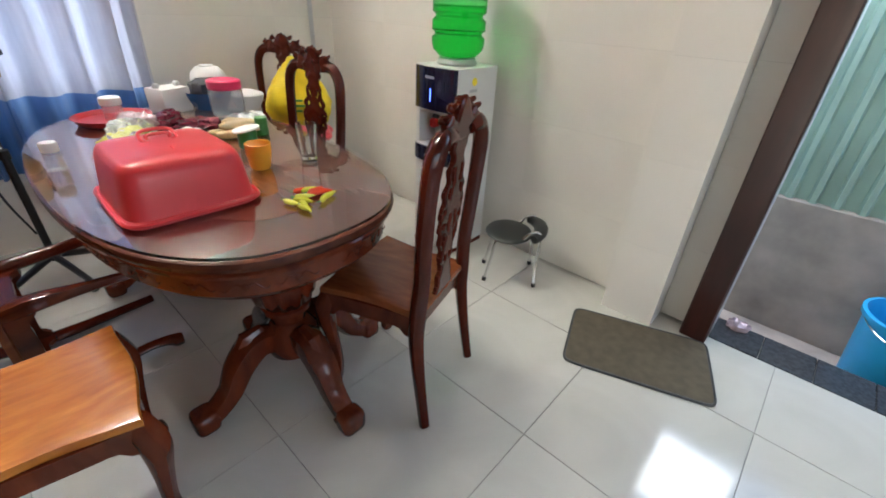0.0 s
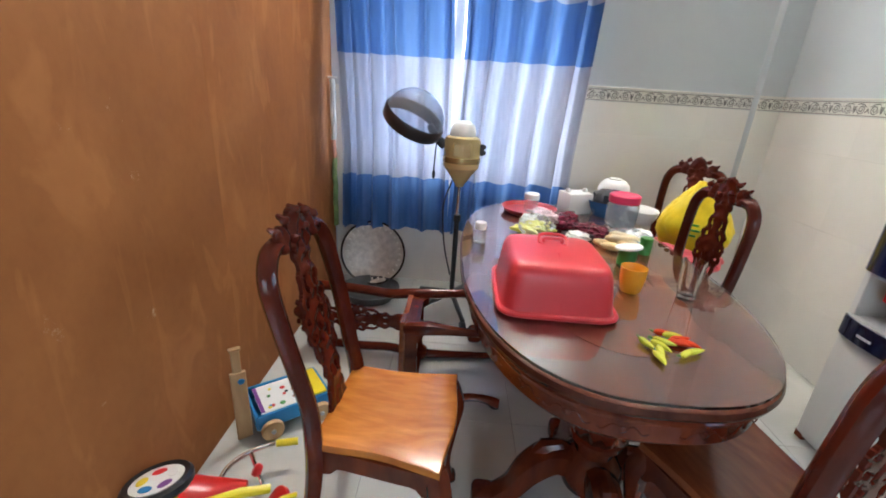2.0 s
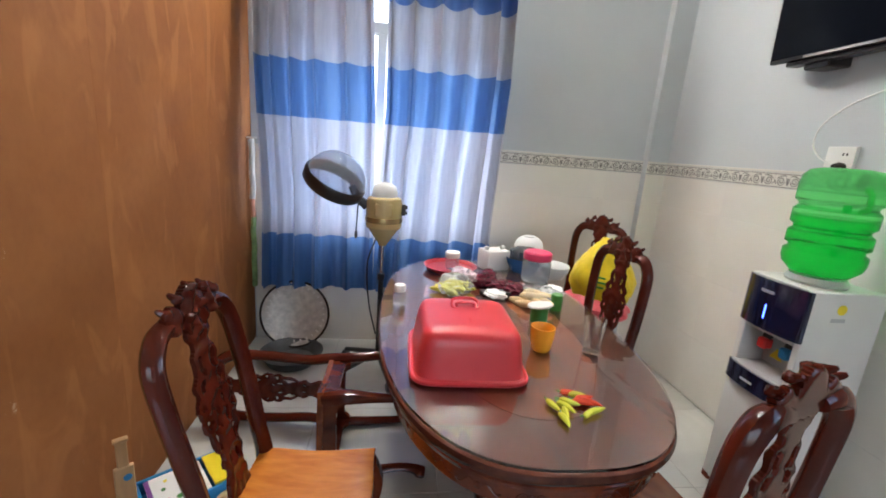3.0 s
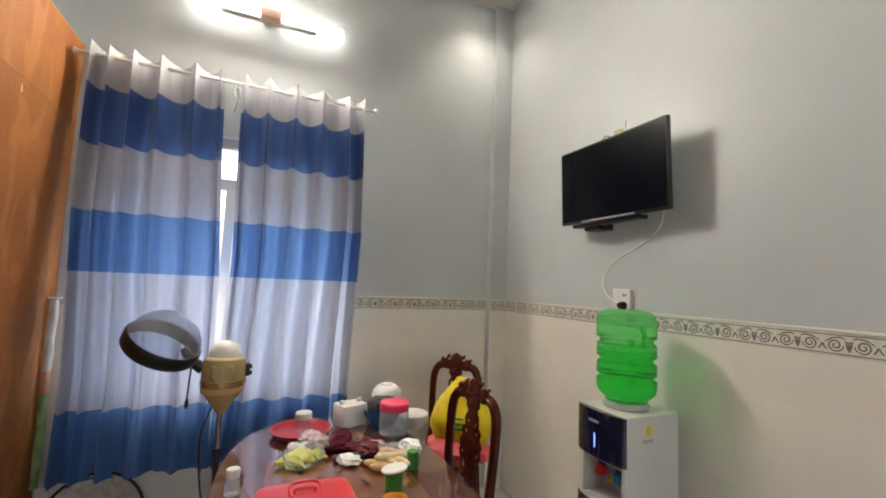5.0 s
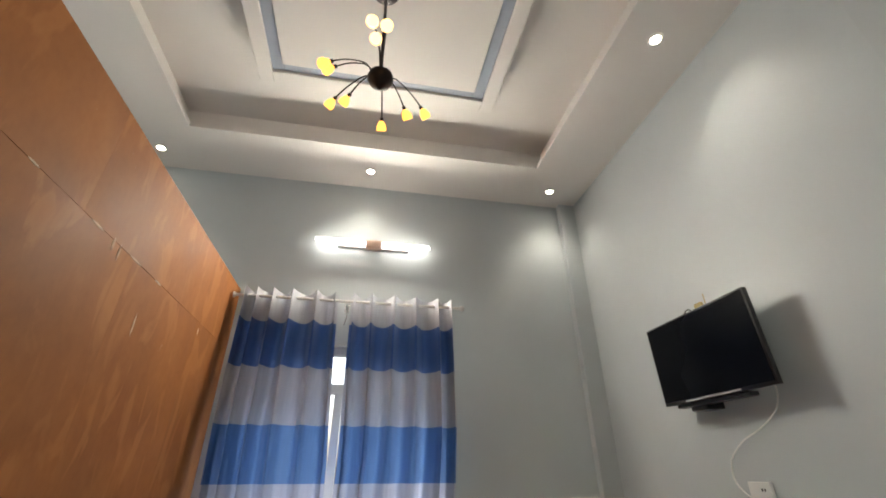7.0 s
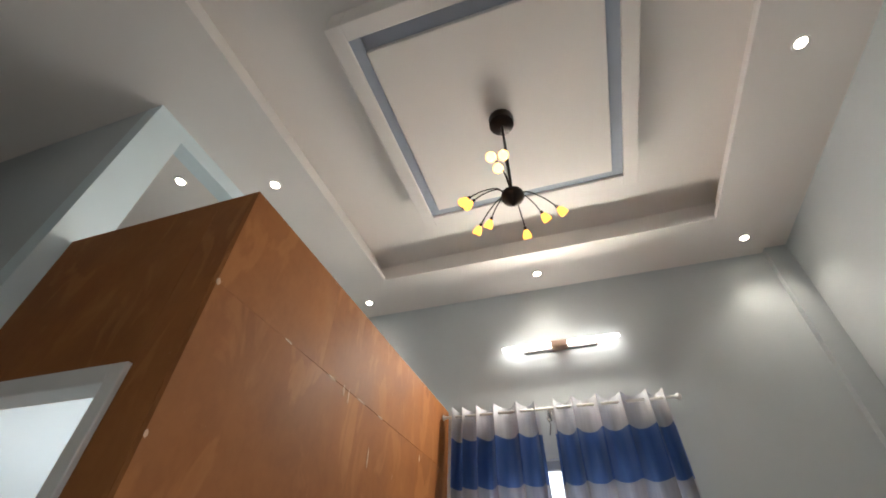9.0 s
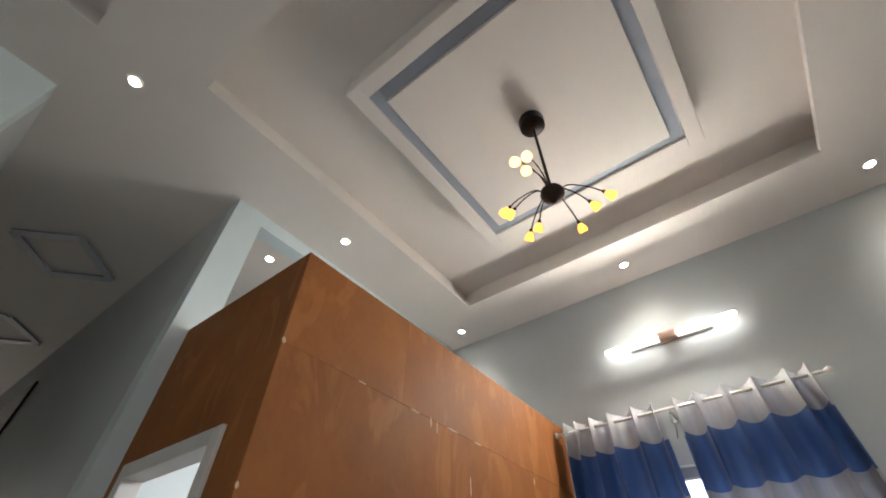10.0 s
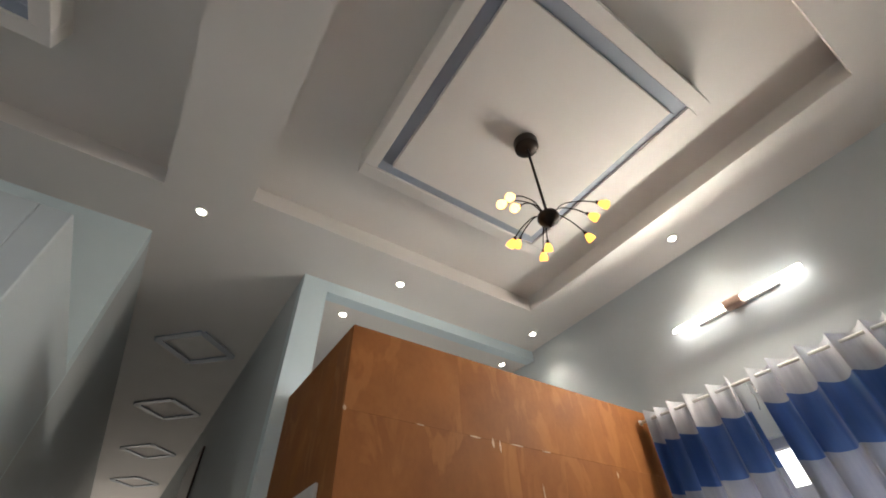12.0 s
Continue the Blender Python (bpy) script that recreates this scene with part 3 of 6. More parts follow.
# window behind the curtain
window = thing("window_1", "white metal window with frosted daylight behind the curtain", "window", kind="structure")
bm = bmesh.new()
for b in ((-0.80, -0.74, 0.86, 2.47), (0.60, 0.66, 0.86, 2.47), (-0.74, 0.60, 0.86, 0.92), (-0.74, 0.60, 2.41, 2.47), (-0.74, 0.60, 2.13, 2.20), (-0.10, -0.04, 0.92, 2.13)):
    box(bm, XW - 0.12, XW - 0.06, b[0], b[1], b[2], b[3], 0.003)
part("window_frame", bm, M["frame"], window, smooth=False)
for y0, y1, z0, z1 in ((-0.74, -0.10, 0.92, 2.13), (-0.04, 0.60, 0.92, 2.13), (-0.74, 0.60, 2.20, 2.41)):
    bm = bmesh.new()
    box(bm, XW - 0.095, XW - 0.09, y0, y1, z0, z1)
    g = part("pane", bm, M["glass"], window, smooth=False)
    g.visible_shadow = False
bm = bmesh.new()
box(bm, XW - 0.06, XW + 0.03, -0.82, 0.68, 0.83, 0.862, 0.004)
part("window_sill", bm, M["frame"], window, smooth=False)
bm = bmesh.new()
for i in range(5):
    y = -0.55 + i * 0.27
    tube(bm, [(XW - 0.15, y, 0.90, 0.007), (XW - 0.15, y, 2.44, 0.007)], 6)
part("security_bar", bm, M["frame"], window, smooth=False)

# back door to the yard
door_frame = thing("door_3", "dark brown wooden frame of the open back door", "door", kind="structure")
for nm, b in (("post", (-0.165, -0.055, 1.885, 1.998, 0.0, 2.28)), ("post", (0.95, 1.06, 1.885, 1.998, 0.0, 2.28)), ("lintel", (-0.055, 0.95, 1.885, 1.998, 2.20, 2.28))):
    bm = bmesh.new()
    box(bm, *b, bevel=0.006)
    part(nm, bm, M["doorframe"], door_frame, smooth=False)
bm = bmesh.new()
for i in range(5):
    box(bm, -0.053 + i * 0.2, -0.053 + i * 0.2 + 0.197, 1.965, 2.16, -0.06, 0.004, 0.002)
tagged(part("threshold", bm, M["granite"], door_frame, "dark granite tile threshold", smooth=False))

# yard outside
yard = structure("ground", [(-60, 60, 2.2, 80, -0.5, -0.28)], M["concrete"], "stained cement yard", "ground")
cement_wall = structure("garden_wall", [(-3, 6, 2.75, 2.90, -0.28, 0.49)], M["concrete"], "low stained cement wall in the yard", "wall", 0.006)
fence = thing("corrugated_fence", "pale green corrugated metal sheets above the cement wall", "fence")
for k in range(10):
    bm = bmesh.new()
    prof = []
    for i in range(8):
        x = -2.5 + k * 0.8 + i * 0.1
        prof += [(x, 2.79), (x + 0.052, 2.79), (x + 0.064, 2.757), (x + 0.088, 2.757)]
    prof.append((-2.5 + (k + 1) * 0.8, 2.79))
    rows = [[bm.verts.new((x, y + d, z)) for x, y in prof] for z, d in ((0.485, 0), (1.44, 0), (1.44, 0.003), (0.485, 0.003))]
    for a, b in zip(rows, rows[1:]):
        for i in range(len(prof) - 1):
            bm.faces.new((a[i], a[i + 1], b[i + 1], b[i]))
    part("sheet", bm, M["corrugated"], fence, smooth=False)

# ---- floor and wall tiles, border ----
def tile_mesh(w, d, h, material, name, edge=0.0012):
    bm = bmesh.new()
    box(bm, 0, w, 0, d, 0, h, bevel=edge)
    return finish(name, bm, material)


def lay_floor():
    meshes = {}
    for i in range(-6, 10):
        for j in range(-24, 4):
            x0, x1 = max(XW, -0.386 + i * 0.6) + 0.0012, min(XE, -0.386 + (i + 1) * 0.6) - 0.0012
            y0, y1 = max(YB - 11.8, 0.903 + j * 0.6) + 0.0012, min(1.962, 0.903 + (j + 1) * 0.6) - 0.0012
            if x1 - x0 < 0.02 or y1 - y0 < 0.02:
                continue
            if y1 < -2.1 and not (x1 > -0.43 and x0 < 0.72):
                continue
            key = (round(x1 - x0, 3), round(y1 - y0, 3))
            if key not in meshes:
                meshes[key] = tile_mesh(*key, 0.008, M["floor"], "floor_tile")
            o = new("floor_tile", meshes[key])
            o.parent = floor
            o.location = (x0, y0, -0.008)


def lay_wall(parent, a0, a1, place, first, top=1.372):
    """Wall tiles between a0 and a1 along a wall; place(a, z) gives the pose of a tile's lower corner."""
    rows = [(0.0, 0.385), (0.385, 0.778), (0.778, 1.17), (1.17, 1.372)]
    meshes = {}
    for z0, z1 in rows:
        z1 = min(z1, top)
        if z1 - z0 < 0.01:
            continue
        a = first
        while a < a1:
            s, e = max(a, a0) + 0.0002, min(a + 0.6, a1) - 0.0002
            if e - s > 0.02:
                key = (round(e - s, 3), round(z1 - z0, 3))
                if key not in meshes:
                    meshes[key] = tile_mesh(key[0], key[1] - 0.0004, 0.008, M["walltile"], "wall_tile", 0.0003)
                o = new("wall_tile", meshes[key])
                o.parent = parent
                o.matrix_basis = place(s, z0)
            a += 0.6


def motif_mesh():
    """Facing scrolls with a bell flower between, and the lines above and below."""
    bm = bmesh.new()
    L, H = 0.15, 0.075

    def stroke(pts, w):
        q = [Vector((p[0], p[1], 0.0086)) for p in pts]
        prev = None
        for i, p in enumerate(q):
            d = (q[min(i + 1, len(q) - 1)] - q[max(i - 1, 0)]).normalized()
            n = Vector((-d.y, d.x, 0)) * w * (0.55 + 0.45 * math.sin(math.pi * (i + 0.5) / len(q)))
            cur = (bm.verts.new(p + n), bm.verts.new(p - n))
            if prev:
                bm.faces.new((prev[0], prev[1], cur[1], cur[0]))
            prev = cur

    for s in (1, -1):
        cx = L / 2 + s * 0.034
        pts = []
        for i in range(22):
            t = i / 21
            ang = s * (t * 3.6 * math.pi) + (math.pi if s > 0 else 0)
            r = 0.024 * (1 - 0.85 * t)
            pts.append((cx + r * math.cos(ang) + s * 0.004, H / 2 - 0.002 + r * math.sin(ang)))
        stroke(pts, 0.0032)
        stroke([(L / 2 + s * 0.010, 0.058), (L / 2 + s * 0.022, 0.063), (L / 2 + s * 0.045, 0.060), (L / 2 + s * 0.066, 0.046)], 0.0028)
        stroke([(L / 2 + s * 0.062, 0.018), (L / 2 + s * 0.070, 0.028), (L / 2 + s * 0.074, 0.040)], 0.003)
    for dx in (-0.008, 0.0, 0.008):
        stroke([(L / 2, 0.015), (L / 2 + dx * 0.6, 0.030), (L / 2 + dx, 0.046)], 0.0032)
    stroke([(L / 2 - 0.012, 0.050), (L / 2, 0.046), (L / 2 + 0.012, 0.050)], 0.0025)
    for y in (0.005, 0.070):
        stroke([(0.0, y), (L / 2, y), (L, y)], 0.0022)
    me = finish("scroll_print", bm, M["ornament"], recalc=False)
    return me


def lay_border(parent, a0, a1, place, z0=1.374):
    bm = bmesh.new()
    box(bm, 0, 0.1488, 0, 0.075, 0, 0.0085, bevel=0.001)
    tile, ink = finish("border_tile", bm, M["border"]), motif_mesh()
    a = a0
    while a < a1 - 0.01:
        k = min(1.0, (a1 - a) / 0.15)
        for me, nm in ((tile, "border_tile"), (ink, "scroll_print")):
            o = new(nm, me)
            o.parent = parent
            o.matrix_basis = place(a, z0) @ Matrix.Diagonal((k, 1, 1, 1))
        a += 0.15
    bm = bmesh.new()
    box(bm, 0, a1 - a0, 0, 0.012, 0, 0.011, bevel=0.002)
    o = new("border_cap", finish("border_cap", bm, M["border"]))
    o.parent = parent
    o.matrix_basis = place(a0, z0 + 0.077)


def on_tv(y):
    return lambda a, z: pose(a, y, z, 90, 0, 0)


def on_window(x):
    return lambda a, z: pose(x, a, z, 90, 0, 90)


# ---- fixtures ----
def downlight(x, y, z, watts=SPOT_W):
    t = thing("downlight", "round recessed ceiling downlight, lit", "downlight", pose(x, y, z), group="ceiling downlights")
    bm = bmesh.new()
    lathe(bm, [(0.029, -0.001), (0.031, -0.006), (0.044, -0.006), (0.047, 0.0), (0.029, -0.001)], 20)
    part("trim_ring", bm, M["rodwhite"], t)
    bm = bmesh.new()
    lathe(bm, [(0, -0.003), (0.029, -0.003), (0.029, -0.0005), (0, -0.0005)], 20)
    part("lens", bm, M["downlight"], t)
    spot_lamp((x, y, z - 0.02), watts)
    return t


for x, y in ((-2.80, -1.67), (-2.80, 0.01), (-2.80, 1.67), (-1.20, -1.66), (-1.20, 1.67), (0.45, -1.67), (0.45, 1.67), (2.05, -1.60), (2.05, 1.67)):
    downlight(x, y, ZC, SPOT_W if x < 0 else SPOT_W * (0.5 if y > 0 and x < 1 else 0.25))
for x in (-0.91, -2.81):
    downlight(x, -2.21, 3.85, SPOT_W * 1.6)

tl = thing("tube_light", "twin white fluorescent tube lamp on a wall bracket", "wall lamp", pose(-3.05, 0.09, 3.33))
bm = bmesh.new()
box(bm, 0.0, 0.035, -0.30, 0.30, -0.024, 0.024, 0.004)
part("channel", bm, M["rodwhite"], tl, smooth=False)
bm = bmesh.new()
box(bm, 0.0, 0.085, -0.065, 0.065, -0.030, 0.030, 0.010, seg=2)
part("bracket", bm, M["bracket"], tl)
for s in (-1, 1):
    bm = bmesh.new()
    tube(bm, [(0.075, s * 0.068, 0, 0.008), (0.075, s * 0.082, 0, 0.018), (0.075, s * 0.46, 0, 0.018), (0.075, s * 0.475, 0, 0.012)], 14)
    part("tube", bm, M["tube"], tl, "glowing white tube")

# the lamp that lights the room inside the plywood partition
inner = copy_thing(tl, pose(-1.40, -0.914, 2.25, 0, 0, -90))
tagged(inner, "twin white fluorescent tube lamp inside the partition")


# ---- curtain ----
def curtain_panel(parent, outer, inner, peaks, phase, loose_fold):
    """Cloth hung by eyelets: narrow ridges in front of the rod at the peaks, hollows behind it, easing out below."""
    bm = bmesh.new()
    ny, nz = 170, 48
    lo, hi = min(peaks) - 0.03, max(peaks) + 0.03
    u_pk = [(p - lo) / (hi - lo) for p in peaks]
    rows = []
    for k in range(nz + 1):
        v = k / nz
        z = 0.44 + v * (2.832 - 0.44)
        y_in = np.interp(z, [0.42, 1.2, 1.65, 2.3, 2.83], inner)
        y_out = np.interp(z, [0.42, 1.0, 1.9, 2.83], outer)
        ya, yb = min(y_in, y_out), max(y_in, y_out)
        fall = 1 - v
        row = []
        for i in range(ny + 1):
            u = i / ny
            w = 2 * math.pi * np.interp(u, u_pk, range(len(peaks)), left=-0.3, right=len(peaks) - 0.7)
            w += min(1, 2.5 * fall) * 0.8 * noise.noise(Vector((u * 4 + phase, 0.9 * fall, phase)))
            ridge = (0.5 + 0.5 * math.cos(w)) ** 1.1
            amp = 0.145 * (1 - loose_fold * min(1, 1.6 * fall)) * (0.85 + 0.45 * noise.noise(Vector((u * 5 + phase, v * 1.2, 0))))
            soft = 0.016 * min(1, 2 * fall) * noise.noise(Vector((u * 9 + phase, v * 1.6, 5)))
            crease = 0.011 * min(1, 2 * fall) * math.sin(2.3 * w + 3 * noise.noise(Vector((u * 3, v * 2, phase))))
            x = amp * (ridge - 0.5) + soft + crease
            y = ya + (yb - ya) * u - 0.014 * math.sin(w) * (1 - 0.5 * fall)
            zz = z + (0.010 * noise.noise(Vector((u * 7, phase, 1))) if k == 0 else 0)
            row.append(bm.verts.new((x, y, zz)))
        rows.append(row)
    for a, b in zip(rows, rows[1:]):
        for i in range(ny):
            bm.faces.new((a[i], a[i + 1], b[i + 1], b[i]))
    return part("curtain_panel", bm, M["curtain"], parent)


ct = thing("curtain", "blue and white banded satin curtain drawn across the window", "curtain", pose(-2.915, 0, 0))
curtain_panel(ct, [-0.81, -0.80, -0.84, -0.825], [-0.055, -0.072, -0.080, -0.112, -0.13], [-0.804, -0.730, -0.620, -0.486, -0.315, -0.182], 0.4, 0.38)
curtain_panel(ct, [0.735, 0.745, 0.785, 0.76], [-0.075, -0.055, -0.034, -0.050, -0.055], [-0.018, 0.114, 0.284, 0.445, 0.615, 0.715], 1.7, 0.28)
rod = thing("curtain_rod", "white enamelled curtain rod with ball ends", "curtain rod", pose(-2.915, 0, 2.778))
bm = bmesh.new()
tube(bm, [(0, -0.87, 0, 0.011), (0, 0.80, 0, 0.011)], 12)
part("rod", bm, M["rodwhite"], rod)
for s, y in ((-1, -0.87), (1, 0.80)):
    bm = bmesh.new()
    lathe(bm, [(0, 0), (0.012, 0.001), (0.016, 0.008), (0.024, 0.022), (0.020, 0.036), (0.008, 0.044), (0, 0.046)], 14, pose(0, y, 0, -90 * s, 0, 0))
    part("finial", bm, M["rodwhite"], rod)
for y in (-0.80, -0.075, 0.74):
    bm = bmesh.new()
    box(bm, -0.135, -0.01, y - 0.008, y + 0.008, -0.008, 0.006, 0.002)
    box(bm, -0.135, -0.125, y - 0.018, y + 0.018, -0.05, 0.03, 0.002)
    part("bracket", bm, M["chrome"], rod)
bm = bmesh.new()
tube(bm, spline([(0.0, -0.075, -0.01, 0.004), (-0.02, -0.085, -0.07, 0.004), (0.0, -0.065, -0.11, 0.004), (0.0, -0.08, -0.19, 0.004)], 5), 6)
part("tie_hook", bm, M["chrome"], rod)

# narrow printed hanging beside the curtain
hang = thing("wall_hanging", "narrow printed calendar roll hanging beside the curtain", "wall hanging", pose(-2.985, -0.862, 0.0))
for nm, z0, z1, mt in (("sheet", 1.02, 1.40, "poster"), ("sheet", 0.90, 1.02, "orange"), ("sheet", 0.42, 0.90, "postergreen")):
    bm = bmesh.new()
    tube(bm, [(0.02, 0.004 * math.sin(z * 30), z, 0.022) for z in np.linspace(z0, z1, 6)], 10, flat=0.5)
    part(nm, bm, M[mt], hang)
bm = bmesh.new()
tube(bm, [(0.02, -0.03, 1.41, 0.006), (0.02, 0.03, 1.41, 0.006)], 8)
part("hanger_bar", bm, M["white"], hang)


# ---- dining table ----
def dining_table():
    t = thing("dining_table", "oval dark red wood dining table under a glass sheet", "table", pose(-1.715, 0.495, 0))
    a, b, n = 0.885, 0.475, 2.6
    bm = bmesh.new()
    prof = [(-0.012, 0.722), (0.0, 0.730), (0.004, 0.742), (0.0, 0.754), (-0.010, 0.760)]
    rings = [[bm.verts.new((x, y, z)) for x, y in oval(0, 0, a + d, b + d, n, 96)] for d, z in prof]
    for r0, r1 in zip(rings, rings[1:]):
        for i in range(96):
            j = (i + 1) % 96
            bm.faces.new((r0[i], r0[j], r1[j], r1[i]))
    bm.faces.new(rings[-1])
    bm.faces.new(list(reversed(rings[0])))
    part("tabletop", bm, M["tablewood"], t, "dark brown veneered top")
    bm = bmesh.new()
    prism(bm, oval(0, 0, a - 0.185, b - 0.185, 2.3, 72), 0.7585, 0.7612)
    part("inlay", bm, M["inlay"], t, "lighter red-brown oval veneer")
    bm = bmesh.new()
    prism(bm, oval(0, 0, a - 0.004, b - 0.004, n, 96), 0.763, 0.771)
    g = part("glass_sheet", bm, M["tableglass"], t, "clear glass sheet")
    g.visible_shadow = False
    # apron bulging inward below the top, with raised carving
    bm = bmesh.new()
    prof = [(-0.02, 0.722), (-0.012, 0.712), (-0.016, 0.700), (-0.030, 0.694), (-0.030, 0.640), (-0.040, 0.632), (-0.046, 0.624), (-0.056, 0.612), (-0.075, 0.606), (-0.12, 0.606)]
    rings = [[bm.verts.new((x, y, z)) for x, y in oval(0, 0, a + d, b + d, n, 96)] for d, z in prof]
    for r0, r1 in zip(rings, rings[1:]):
        for i in range(96):
            j = (i + 1) % 96
            bm.faces.new((r0[i], r0[j], r1[j], r1[i]))
    part("apron", bm, M["legwood"], t)
    for i in range(24):
        ang = 2 * math.pi * (i + 0.5) / 24
        c, s = math.cos(ang), math.sin(ang)
        x, y = (a - 0.030) * math.copysign(abs(c) ** (2 / n), c), (b - 0.030) * math.copysign(abs(s) ** (2 / n), s)
        nx, ny = math.copysign(abs(x / a) ** (n - 1), x) / a, math.copysign(abs(y / b) ** (n - 1), y) / b
        yaw = math.degrees(math.atan2(ny, nx))
        bm = bmesh.new()
        for k in (-1, 1):
            pts = [(-0.0008, k * (0.008 + 0.05 * q) , 0.667 + 0.010 * math.sin(q * 6), 0.0028 * (1 - 0.5 * q)) for q in np.linspace(0, 1, 8)]
            tube(bm, pts, 6)
        blob(bm, pose(0.001, 0, 0.667) @ Matrix.Diagonal((0.003, 0.010, 0.010, 1)), 10, 6)
        part("carving", bm, M["legwood"], t, m=pose(x, y, 0, 0, 0, yaw))
    for px in (-0.53, 0.535):
        bm = bmesh.new()
        lathe(bm, [(0, 0.606), (0.135, 0.606), (0.135, 0.59), (0.105, 0.575), (0.10, 0.55), (0.115, 0.47), (0.10, 0.40), (0.075, 0.37)], 48, flute=0.045, flutes=12)
        lathe(bm, [(0.070, 0.375), (0.085, 0.365), (0.085, 0.35), (0.066, 0.34), (0.062, 0.30), (0.095, 0.27), (0.105, 0.22), (0.085, 0.16), (0.05, 0.145), (0, 0.145)], 32)
        col = part("pedestal", bm, M["legwood"], t, m=pose(px, 0, 0))
        for k in range(4):
            bm = bmesh.new()
            rows = spline([(0.06, 0, 0.235, 0.050), (0.13, 0, 0.250, 0.054), (0.20, 0, 0.190, 0.050), (0.245, 0, 0.110, 0.042), (0.30, 0, 0.060, 0.038), (0.335, 0, 0.050, 0.040)], 5)
            tube(bm, rows, 10, flat=0.9, up=(0, 1, 0), square=0.55)
            box(bm, 0.305, 0.385, -0.044, 0.044, 0.0, 0.088, 0.024, seg=3)
            tube(bm, [(0.318, -0.045, 0.05, 0.010), (0.318, 0.045, 0.05, 0.010)], 8)
            tube(bm, [(0.10, 0, 0.30, 0.02), (0.16, 0, 0.285, 0.03), (0.20, 0, 0.235, 0.02)], 8)
            part("foot", bm, M["legwood"], col, m=pose(0, 0, 0, 0, 0, 90 * k))
    return t


dining_table()


# ---- carved chairs ----
def wave(u, v, s):
    return noise.noise(Vector((u * 4.0 + s, v * 13.0, s)))


def dining_chair(seat_material, name, label, m, lean=1.0):
    t = thing(name, label, "chair", m, group="carved dining chairs")
    # seat with bowed edges
    w0, w1, d0, d1 = 0.178, 0.208, -0.185, 0.190
    out = []
    for q in np.linspace(0, 1, 9):
        out.append((-w1 + 2 * w1 * q, d1 + 0.010 * math.cos((q - 0.5) * math.pi * 2) - 0.006))
    for q in np.linspace(0, 1, 11)[1:]:
        out.append((w1 + (w0 - w1) * q - 0.014 * math.sin(math.pi * q) ** 2, d1 + (d0 - d1) * q))
    for q in np.linspace(0, 1, 5)[1:]:
        out.append((w0 - 2 * w0 * q, d0))
    for q in np.linspace(0, 1, 11)[1:-1]:
        out.append((-w0 + (w0 - w1) * q + 0.014 * math.sin(math.pi * q) ** 2, d0 + (d1 - d0) * q))
    bm = bmesh.new()
    rings = []
    for sc, z in ((0.975, 0.433), (1.0, 0.438), (1.0, 0.452), (0.988, 0.459), (0.93, 0.4605), (0.6, 0.458)):
        rings.append([bm.verts.new((x * sc, y * sc, z)) for x, y in reversed(out)])
    for r0, r1 in zip(rings, rings[1:]):
        for i in range(len(out)):
            j = (i + 1) % len(out)
            bm.faces.new((r0[i], r0[j], r1[j], r1[i]))
    bm.faces.new(rings[-1])
    bm.faces.new(list(reversed(rings[0])))
    part("seat", bm, seat_material, t)

    # aprons with a scalloped lower edge
    def scallop(length):
        pts = [(-length / 2, 0.435), (-length / 2, 0.355)]
        for q in np.linspace(0, 1, 17):
            e = min(q, 1 - q)
            dip = 0.350 + 0.030 * min(1, max(0, (e - 0.06) / 0.09)) + 0.006 * math.sin(math.pi * min(1, e / 0.2))
            pts.append((-length / 2 + length * (0.03 + 0.94 * q), min(dip, 0.39)))
        return pts + [(length / 2, 0.355), (length / 2, 0.435)]

    for mm, length in ((pose(0, 0.168, 0, 90, 0, 0), 0.36), (pose(0, -0.162, 0, 90, 0, 0), 0.33),
                       (pose(0.176, 0, 0, 90, 0, 85), 0.32), (pose(-0.176, 0, 0, 90, 0, 95), 0.32)):
        bm = bmesh.new()
        prism(bm, scallop(length), -0.011, 0.011, mm)
        part("apron", bm, M["legwood"], t, smooth=False)
    # cabriole front legs
    for s in (-1, 1):
        bm = bmesh.new()
        rows = spline([(s * 0.172, 0.158, 0.436, 0.026), (s * 0.180, 0.166, 0.40, 0.031), (s * 0.190, 0.176, 0.34, 0.031), (s * 0.182, 0.168, 0.24, 0.022), (s * 0.172, 0.158, 0.12, 0.017),
                       (s * 0.176, 0.164, 0.05, 0.020), (s * 0.184, 0.174, 0.02, 0.026), (s * 0.186, 0.176, 0.0, 0.022)], 4)
        tube(bm, rows, 10, square=0.5)
        part("front_leg", bm, M["legwood"], t)
        # rear leg and back post in one curve
        bm = bmesh.new()
        rows = spline([(s * 0.196, -0.225, 0.0, 0.018), (s * 0.188, -0.200, 0.16, 0.020), (s * 0.180, -0.178, 0.34, 0.024), (s * 0.172, -0.178, 0.46, 0.025), (s * 0.160, -0.190, 0.56, 0.024),
                       (s * 0.168, -0.212, 0.68, 0.024), (s * 0.172, -0.240, 0.81, 0.024), (s * 0.167, -0.262, 0.91, 0.025), (s * 0.138, -0.272, 0.965, 0.025), (s * 0.100, -0.276, 0.980, 0.023), (s * 0.055, -0.276, 0.972, 0.018)], 5)
        rows = [(x, -0.178 + (y + 0.178) * lean if z > 0.4 else y, z, r) for x, y, z, r in rows]
        tube(bm, rows, 12, square=0.25)
        part("back_post", bm, M["darkwood"], t)

    def bend_at(z):
        y = np.interp(z, [0.44, 0.56, 0.68, 0.81, 0.91, 0.98, 1.06], [-0.176, -0.190, -0.212, -0.240, -0.258, -0.272, -0.282])
        return Vector((0, -0.178 + (y + 0.178) * lean, z))

